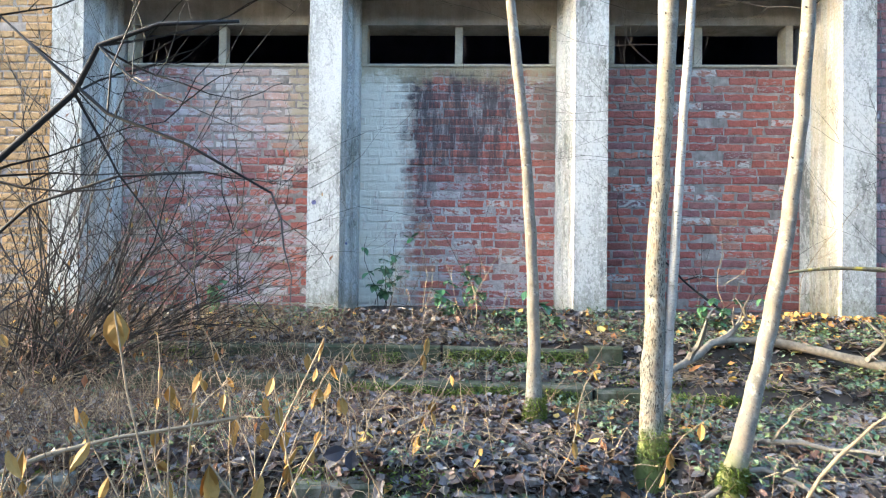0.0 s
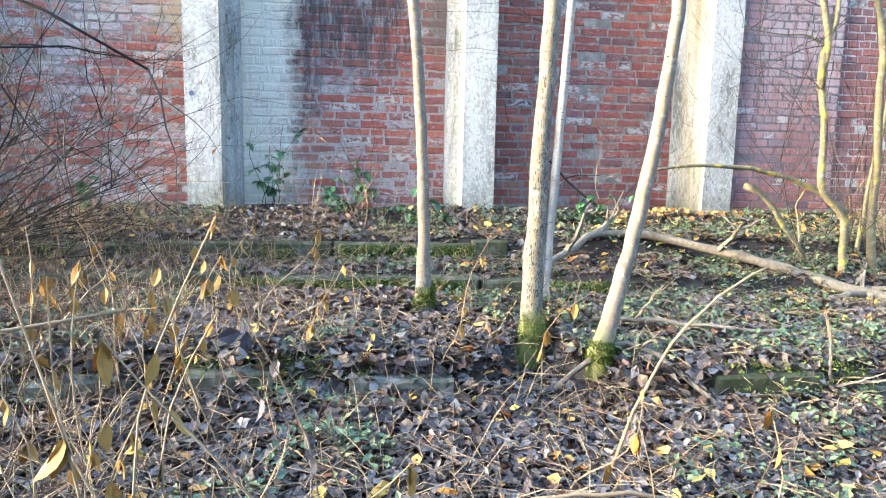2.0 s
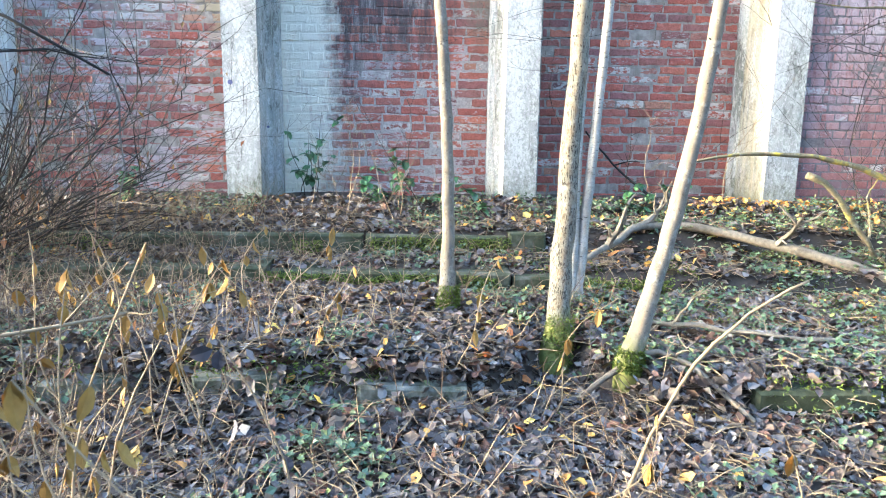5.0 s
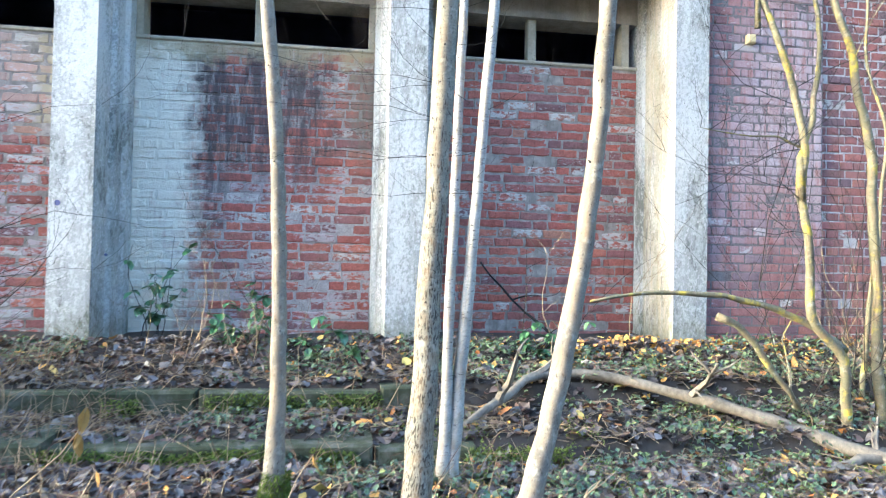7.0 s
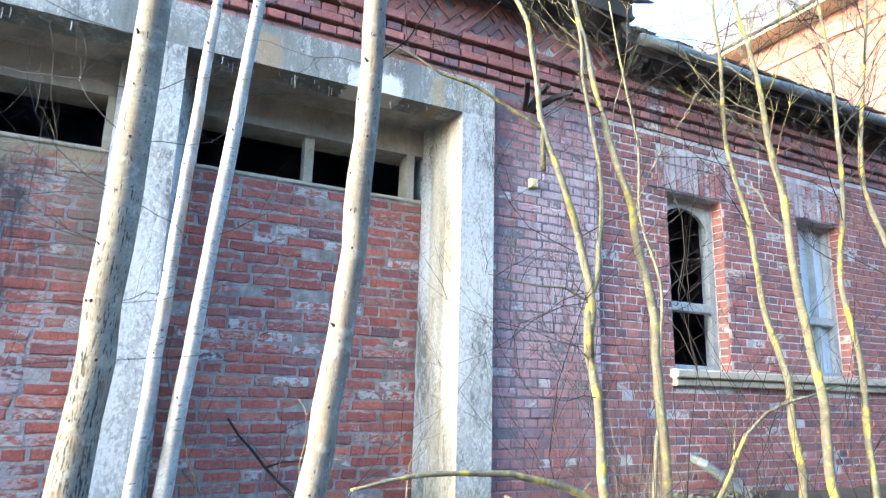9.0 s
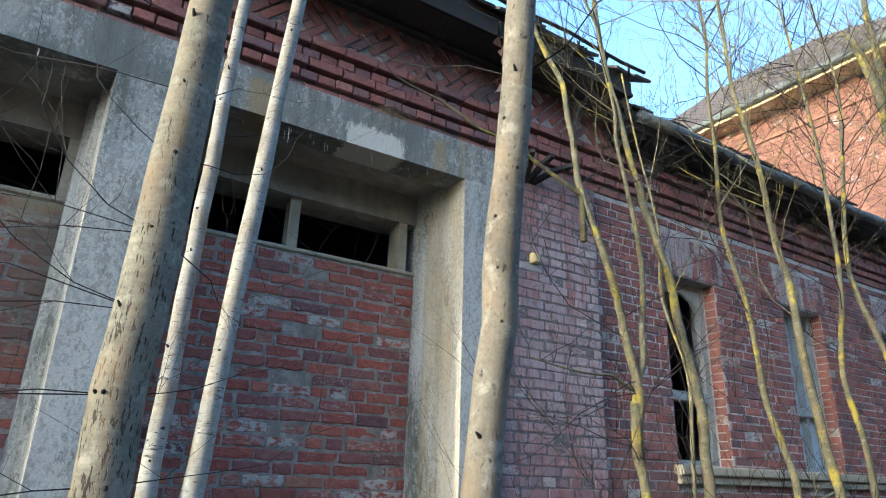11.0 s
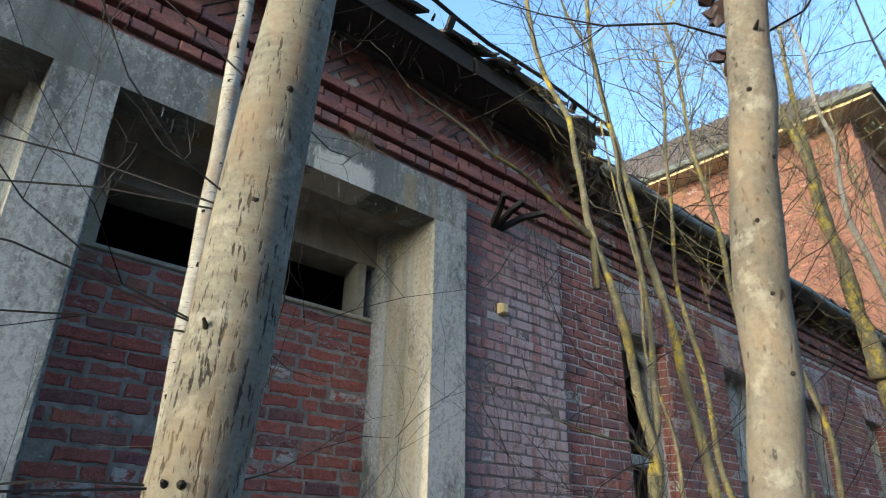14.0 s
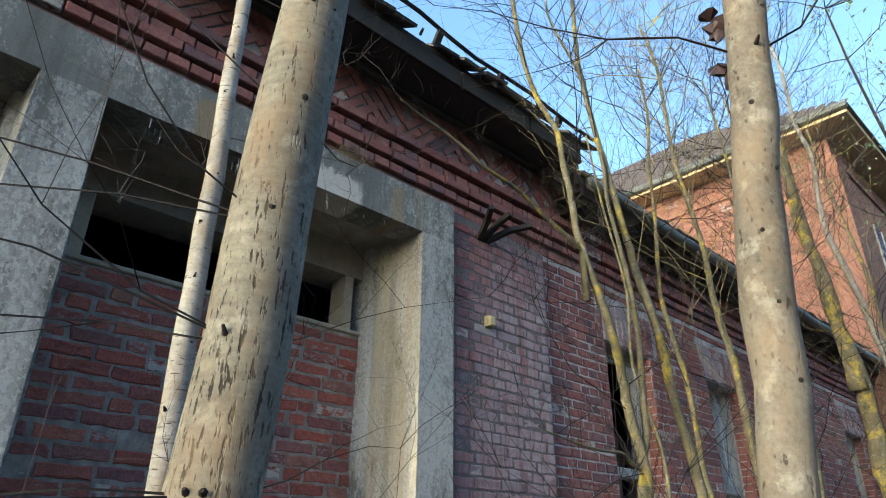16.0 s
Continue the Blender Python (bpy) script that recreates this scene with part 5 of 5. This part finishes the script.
def litter():
    rnd = random.Random(21)
    s = Shape()
    for k in range(120000):
        x, y = (rnd.uniform(-4.5, 7.5), -0.5 - 6.6 * rnd.random()) if k % 2 else (rnd.uniform(-2.2, 4.5), rnd.uniform(-6.2, -2.2))
        if x < -2.5 and y > -1.0 and rnd.random() < 0.5:
            continue
        n = rnd.uniform(0.032, 0.088 if y > -4 else 0.062) if k % 3 else rnd.uniform(0.012, 0.035)
        p = Vector((x, y, ground_z(x, y) + rnd.uniform(0.003, 0.03)))
        s.scrap(p, turn(rnd, 0.42), n, rnd)
    for k in range(900):
        x, y = rnd.uniform(-2.2, 4.6), -3.64 + rnd.gauss(0.03, 0.05)
        if noise.noise((x * 2.1, round(y), 5)) < -0.12:
            continue
        s.scrap(Vector((x, y, ground_z(x, y + 0.10) + rnd.uniform(-0.03, 0.02))), turn(rnd, 0.7), rnd.uniform(0.035, 0.08), rnd)
    whole("leaf_litter", s, M_LITTER, "thick carpet of brown and grey fallen leaves", "leaves", kind="stuff")
    s = Shape()
    for k in range(1900):
        x, y = rnd.uniform(-3, 7), -0.6 - 5.5 * rnd.random()
        if noise.noise((x * 0.8, y * 0.8, 9)) < -0.1:
            continue
        n = rnd.uniform(0.04, 0.08)
        p = Vector((x, y, ground_z(x, y) + rnd.uniform(0.02, 0.05)))
        s.scrap(p, turn(rnd, 0.5), n, rnd)
    # sunlit spot at the wall's foot, put in as bright yellow leaves
    for k in range(260):
        x, y = rnd.gauss(4.2, 0.8), -0.55 - abs(rnd.gauss(0, 0.35))
        s.scrap(Vector((x, y, ground_z(x, y) + rnd.uniform(0.02, 0.05))), turn(rnd, 0.5), rnd.uniform(0.03, 0.06), rnd)
    whole("bright_leaf_litter", s, leaf_material("orange_and_sunlit_leaves", (0.45, 0.20, 0.05), (0.50, 0.33, 0.08), (0.36, 0.12, 0.04), (0.55, 0.45, 0.12)), "scattered orange and yellow fallen leaves, a sunlit patch painted by the wall", "leaves", kind="stuff")


def ivy():
    rnd = random.Random(22)
    s = Shape()
    for k in range(3600):
        x, y = rnd.uniform(-1.5, 7), -0.6 - 5.6 * rnd.random()
        g = noise.noise((x * 0.9, y * 0.9, 4)) + 0.09 * (x - 1.0)
        if g < 0.0:
            continue
        c = Vector((x, y, ground_z(x, y)))
        for j in range(rnd.randint(6, 16)):
            n = rnd.uniform(0.018, 0.045)
            p = c + Vector((rnd.gauss(0, 0.05), rnd.gauss(0, 0.05), rnd.uniform(0.025, 0.07)))
            s.leaf(p, turn(rnd, 0.5), n, n * 0.75, 0.2)
    whole("ground_ivy", s, M_GREEN, "patches of low green ground ivy among leaves", "plants", kind="stuff")


def moss_cushion(x0, x1, y, dy, count, seed):
    rnd = random.Random(seed)
    s = Shape()
    for k in range(count):
        x, yy = rnd.uniform(x0, x1), y + rnd.gauss(0, dy)
        if noise.noise((x * 2.2, y, seed)) < -0.05:
            continue
        yy = min(yy, y - 0.015) if rnd.random() < 0.6 and dy < 0.1 else yy
        low, high = ground_z(x, y - 0.06), ground_z(x, y + 0.08)
        p = Vector((x, yy, rnd.uniform(low, high + 0.02) if dy < 0.1 and yy < y else ground_z(x, yy) + rnd.uniform(0.0, 0.045)))
        n = rnd.uniform(0.012, 0.03)
        s.leaf(p, turn(rnd, 0.9), n, n * 0.4, 0.3)
    whole("moss_cushion", s, M_MOSS, "soft green moss along the stone step edge", "moss", kind="stuff")


litter()
ivy()
moss_cushion(-1.2, 2.5, -1.62, 0.03, 9000, 31)
moss_cushion(-0.9, 2.9, -2.22, 0.035, 12000, 32)
moss_cushion(-1.8, 1.9, -3.60, 0.04, 2600, 33)
moss_cushion(2.0, 4.8, -2.4, 0.42, 9000, 34)
moss_cushion(2.8, 4.8, -3.60, 0.06, 3000, 35)

# moss collars round the trunks
for x, y, r, h in ((1.94, -3.11, 0.075, 0.30), (2.23, -3.44, 0.055, 0.10), (1.39, -2.78, 0.055, 0.16)):
    rnd = random.Random(int(x * 100))
    s = Shape()
    for k in range(1500):
        a, z = rnd.uniform(0, 6.283), rnd.random() ** 1.3 * h
        rr = r * (1.12 - 0.35 * z / h)
        p = Vector((x + 0.055 * z * 2 + math.cos(a) * rr, y + math.sin(a) * rr, ground_z(x, y) + z))
        rot = Matrix.Rotation(a, 3, "Z") @ Matrix.Rotation(rnd.uniform(-0.6, 1.2), 3, "Y")
        s.leaf(p, rot, rnd.uniform(0.012, 0.028), 0.009, 0.3)
    whole("moss_collar", s, M_MOSS, "bright green moss sleeve round the foot of a trunk", "moss", kind="stuff")


# ---- undergrowth ----
def bush(x, y, spread, count, length, seed, label, mat, lean, rise=1.0, r=0.006, leaves=0):
    rnd = random.Random(seed)
    b = thing("bush", label, "bush", at=gz(x, y))
    s = Shape()
    lf = Shape()
    for k in range(count):
        p = Vector(gz(x + rnd.gauss(0, spread), y + rnd.gauss(0, spread)))
        d = Vector((lean[0] + rnd.gauss(0, 0.5), lean[1] + rnd.gauss(0, 0.35), rise + rnd.gauss(0, 0.3)))
        k0 = len(s.v)
        spray(s, p, d, length * rnd.uniform(0.6, 1.1), r * rnd.uniform(0.6, 1.1), 2, rnd, 4)
        for j in range(leaves):
            q = Vector(s.v[rnd.randrange(k0, len(s.v))])
            n = rnd.uniform(0.03, 0.06)
            lf.leaf(q, Matrix.Rotation(rnd.uniform(0, 6.28), 3, "Z") @ Matrix.Rotation(rnd.uniform(0.8, 1.8), 3, "Y"), n, n * 0.5, 0.3)
    part("twig_tangle", s, mat, b, kind="stuff")
    if leaves:
        part("leaves", lf, M_DRY, b, "few withered orange leaves")
    return b


bush(-1.95, -2.0, 0.16, 70, 1.8, 41, "dense dark-twigged bare bush in front of the wall", M_TWIG, (0.8, -0.1), 0.7, 0.009, 1)
bush(-2.6, -2.6, 0.3, 40, 1.3, 47, "dense dark-twigged bare bush in front of the wall", M_TWIG, (0.2, 0.0), 0.9, 0.009, 1)
bush(-1.5, -1.7, 0.35, 22, 1.0, 42, "thin reddish bare shrub against the brick bay", plain("reddish_twig", (0.16, 0.09, 0.075)), (0.3, 0.0), 0.9, 0.005, 1)
bush(-0.5, -4.1, 0.45, 22, 0.75, 48, "low brown withered shrub on the bank", M_BROWN, (0.1, 0), 0.7, 0.005, 2)
bush(-1.5, -3.6, 0.5, 26, 0.9, 49, "low brown withered shrub on the bank", M_BROWN, (0.2, 0), 0.7, 0.005, 2)
bush(0.2, -4.9, 0.3, 12, 0.7, 50, "low straw-coloured withered shrub on the bank", M_STRAW, (-0.2, 0), 0.8, 0.004, 2)
bush(0.9, -0.7, 0.3, 12, 0.75, 43, "sparse dry weeds at the foot of the wall", M_STRAW, (0, 0), 1.0, 0.004)
bush(6.2, -1.2, 0.5, 10, 0.8, 44, "tangled bare undergrowth before the facade", M_TWIG, (0, 0), 0.9, 0.006)
bush(5.4, -1.5, 0.15, 12, 0.8, 45, "tangle of thin stems at the sapling's foot", M_STRAW, (0.1, 0), 1.0, 0.006)
bush(4.9, -1.9, 0.3, 16, 2.3, 54, "tangle of thin bare twigs round the saplings", M_TWIG, (0.1, 0), 1.2, 0.0045)
bush(6.6, -1.3, 0.6, 16, 2.3, 55, "tall bare twigs of undergrowth before the facade", M_TWIG, (0, 0), 1.3, 0.005)
bush(8.2, -1.3, 0.6, 16, 1.5, 46, "tangled bare undergrowth before the facade", M_TWIG, (0, 0), 1.0, 0.007)


def limb(pts, r, seed, label, kids):
    rnd = random.Random(seed)
    t = thing("overhanging_branch", label, "branch", at=pts[0])
    n = len(pts) - 1
    part("limb", Shape().tube(pts, [r * (1 - 0.6 * i / n) for i in range(n + 1)], 7), M_TWIG, t, smooth=True)
    for k in range(kids):
        s = Shape()
        p = Vector(pts[rnd.randint(1, n)])
        spray(s, p, (rnd.uniform(0.0, 1), rnd.uniform(-0.5, 0.5), rnd.uniform(-0.8, 0.6)), rnd.uniform(0.3, 0.7), r * 0.4, 1, rnd, 4)
        part("twig", s, M_TWIG, t)


limb([(-1.4, -4.7, -0.8), (-0.9, -4.65, 0.1), (-0.45, -4.6, 0.72), (-0.17, -4.6, 0.97), (-0.1, -4.6, 1.11), (0.07, -4.58, 1.18), (0.3, -4.55, 1.2)], 0.013, 51, "dark bare branch arching over the bank", 9)
limb([(-0.9, -4.5, -0.8), (-0.7, -4.55, 0.4), (-0.4, -4.6, 1.2), (-0.21, -4.6, 1.03), (-0.07, -4.6, 0.91), (0.17, -4.6, 0.82), (0.42, -4.6, 0.68)], 0.009, 52, "dark bare branch drooping over the bank", 7)
limb([(-1.3, -4.3, -0.7), (-0.9, -4.3, 0.3), (-0.5, -4.3, 0.66), (-0.2, -4.3, 0.76), (0.1, -4.28, 0.78)], 0.008, 53, "thin dark bare branch reaching over the bank", 6)


def dry_stem(x, y, h, seed, lean):
    """A thin bent stem with hanging withered leaves."""
    rnd = random.Random(seed)
    b = gz(x, y)
    t = thing("withered_stem", "thin dry stem with hanging withered yellow leaves", "plant", "withered stems in the foreground", at=b)
    pts = bent(b, (x + lean[0], y + lean[1], b[2] + h), 7, 0.05, rnd)
    part("stem", Shape().tube(pts, [0.004 - 0.0003 * i for i in range(8)], 5, False), M_STRAW, t)
    for k in range(rnd.randint(3, 6)):
        i = rnd.randint(3, 7)
        n = rnd.uniform(0.04, 0.095)
        s = Shape()
        rot = Matrix.Rotation(rnd.uniform(0, 6.28), 3, "Z") @ Matrix.Rotation(radians(90) + rnd.gauss(0, 0.25), 3, "Y") @ Matrix.Rotation(rnd.uniform(0, 6.28), 3, "X")
        s.blade(pts[i], rot, n, n * rnd.uniform(0.38, 0.6), rnd)
        part("leaf", s, M_DRY, t)


rs = random.Random(77)
for k in range(64):
    x, y = rs.uniform(-2.0, 2.2), rs.uniform(-5.1, -3.2)
    if x > 0.9 and rs.random() < 0.75:
        continue
    top = 0.62 if x > 0.6 else 0.9
    dry_stem(x, y, rs.uniform(0.3, top), 100 + k, (rs.uniform(-0.25, 0.3), rs.uniform(-0.1, 0.1)))

for k in range(11):
    x, y = rs.uniform(-0.7, 1.0), rs.uniform(-5.2, -4.5)
    dry_stem(x, y, rs.uniform(0.55, 1.2), 200 + k, (rs.uniform(-0.45, 0.35), rs.uniform(-0.1, 0.15)))

for mat_, amount, label_ in ((M_STRAW, 6500, "tangle of dry straw-coloured stems on the bank"), (M_BROWN, 6000, "tangle of dead brown stems on the bank")):
    grass = Shape()
    for k in range(amount):
        x, y = rs.uniform(-3.5, 2.4), rs.uniform(-6.2, -1.0)
        if rs.random() < min(0.86, (x + 0.9) * 0.45):
            continue
        p = Vector(gz(x, y))
        d = Vector((rs.gauss(0, 0.5), rs.gauss(0, 0.4), rs.uniform(0.25, 1.0))).normalized() * rs.uniform(0.10, 0.45)
        q = p + d * 0.55 + Vector((0, 0, 0.02))
        grass.tube([p, q, p + d + Vector((rs.gauss(0, 0.06), rs.gauss(0, 0.06), -0.05))], [0.0024, 0.0019, 0.0008], 3, False)
    whole("dry_grass", grass, mat_, label_, "grass", kind="stuff")

dark = thing("withered_stem", "thin dry stem with shrivelled blue-black leaves", "plant", at=gz(0.9, -4.6))
stalk = [Vector(gz(0.9, -4.6)), Vector((0.84, -4.6, -0.4)), Vector((0.76, -4.6, -0.2)), Vector((0.66, -4.6, -0.02))]
part("stem", Shape().tube(stalk, [0.004, 0.0035, 0.003, 0.002], 5, False), M_STRAW, dark)
M_BLACKLEAF = leaf_material("blackened_leaves", (0.03, 0.03, 0.04), (0.055, 0.055, 0.07), (0.04, 0.035, 0.04))
for k in range(7):
    blade = Shape()
    p = stalk[1 + k % 3] + Vector((rs.gauss(0, 0.025), rs.gauss(0, 0.02), rs.gauss(0, 0.03)))
    n = rs.uniform(0.05, 0.085)
    blade.blade(p, Matrix.Rotation(rs.uniform(0, 6.28), 3, "Z") @ Matrix.Rotation(radians(80) + rs.gauss(0, 0.4), 3, "Y") @ Matrix.Rotation(rs.uniform(0, 6.28), 3, "X"), n, n * 0.7, rs)
    part("leaf", blade, M_BLACKLEAF, dark)

straw = Shape()
for k in range(10000):
    x, y = rs.uniform(-2.2, 5.5), rs.uniform(-6.2, -1.2)
    if noise.noise((x * 1.1, y * 1.1, 2)) < rs.uniform(-0.6, 0.35) and y > -3.4:
        continue
    p = Vector(gz(x, y, rs.uniform(0.015, 0.05)))
    d = Vector((rs.gauss(0, 1), rs.gauss(0, 1), rs.gauss(0.05, 0.15))).normalized() * rs.uniform(0.05, 0.24)
    q = p + d * 0.5 + Vector((rs.gauss(0, 0.012), rs.gauss(0, 0.012), rs.uniform(0.0, 0.025)))
    straw.tube([p, q, p + d], [0.0026, 0.0022, 0.001], 3, False)
whole("dry_straw", straw, M_STRAW, "loose pale dry stalks strewn over the fallen leaves", "straw", kind="stuff")


def bramble(x, y, z, seed, count, span_, label):
    rnd = random.Random(seed)
    b = thing("bramble", label, "bramble", at=gz(x, y))
    s, lf = Shape(), Shape()
    for k in range(count):
        p = Vector(gz(x + rnd.gauss(0, 0.08), y + rnd.gauss(0, 0.04)))
        q = p + Vector((rnd.gauss(0, span_), rnd.gauss(0, 0.05), rnd.uniform(0.4, 1.0) * z))
        pts = bent(p, q, 6, 0.05, rnd)
        s.tube(pts, [0.004, 0.004, 0.0035, 0.003, 0.003, 0.002, 0.0015], 4, False)
        for j in range(5):
            c = pts[rnd.randint(2, 6)]
            for a in (-0.7, 0.0, 0.7):
                n = rnd.uniform(0.05, 0.10)
                rot = Matrix.Rotation(rnd.uniform(-2.6, -0.5) + a, 3, "Z") @ Matrix.Rotation(rnd.uniform(-0.2, 0.9), 3, "Y")
                lf.blade(c, rot, n, n * 0.65, rnd)
    part("cane_tangle", s, M_TWIG, b, kind="stuff")
    part("foliage", lf, M_BRAMBLE, b, "dark green bramble leaves", kind="stuff")


bramble(0.25, -0.35, 0.95, 61, 6, 0.12, "green bramble climbing the limewashed bay wall")
bramble(0.95, -0.7, 0.55, 62, 7, 0.15, "leafy green bramble shoot at the wall's foot")
bramble(-1.3, -0.8, 0.35, 63, 4, 0.2, "low green bramble at the foot of the wall")
bramble(1.7, -1.0, 0.35, 64, 3, 0.15, "low green bramble beside the pillar")
bramble(3.1, -0.9, 0.25, 65, 4, 0.2, "low green bramble under the brick bay")

# thin bare twigs hanging close to the brick bays
rt = random.Random(90)
for k in range(9):
    x = rt.choice((rt.uniform(0.5, 1.7), rt.uniform(2.5, 4.1)))
    t = thing("thin_weed", "thin bare weed stalk standing before the brickwork", "plant", "weed stalks at the wall", at=gz(x, -0.65))
    s = Shape()
    spray(s, gz(x, -0.65 + rt.uniform(-0.3, 0.2)), (rt.gauss(0, 0.4), 0, 1), rt.uniform(0.5, 1.2), 0.0045, 1, rt, 5)
    part("stalk", s, rt.choice((M_STRAW, M_TWIG)), t)

# ---- bricks ----
for i, (w, (x0, x1, o0, o1)) in enumerate(zip(bay_walls, BAYS)):
    brick_wall(w, x0, x1, -0.05, Z_OPEN - 0.03, 0.0, BAY_LOOK[i][0], length=0.262, high=0.067, joint=0.0145, uneven=0.0026, rough=0.0055)
HOLES = [(a, b, Z_SILL - 0.16, Z_HEAD + 0.012) for a, b in WINDOWS] + [(a - 0.11, b + 0.12, Z_HEAD + 0.012, Z_HEAD + 0.40) for a, b in WINDOWS]
brick_wall(wall_right, X0R + 0.004, X_STRIP, -0.1, 3.36, STRIP + 0.003, M_BRICKA, (), lambda x, z: z > 0.75, M_BRICKAJ, True, joint=0.010, uneven=0.0022)
brick_wall(wall_right, X_STRIP + 0.004, X_END - 0.02, -0.1, 3.36, WALL, M_BRICKR, HOLES, lambda x, z: x < 7.9 and z > 1.5, M_BRICKRJ, True, joint=0.0105)
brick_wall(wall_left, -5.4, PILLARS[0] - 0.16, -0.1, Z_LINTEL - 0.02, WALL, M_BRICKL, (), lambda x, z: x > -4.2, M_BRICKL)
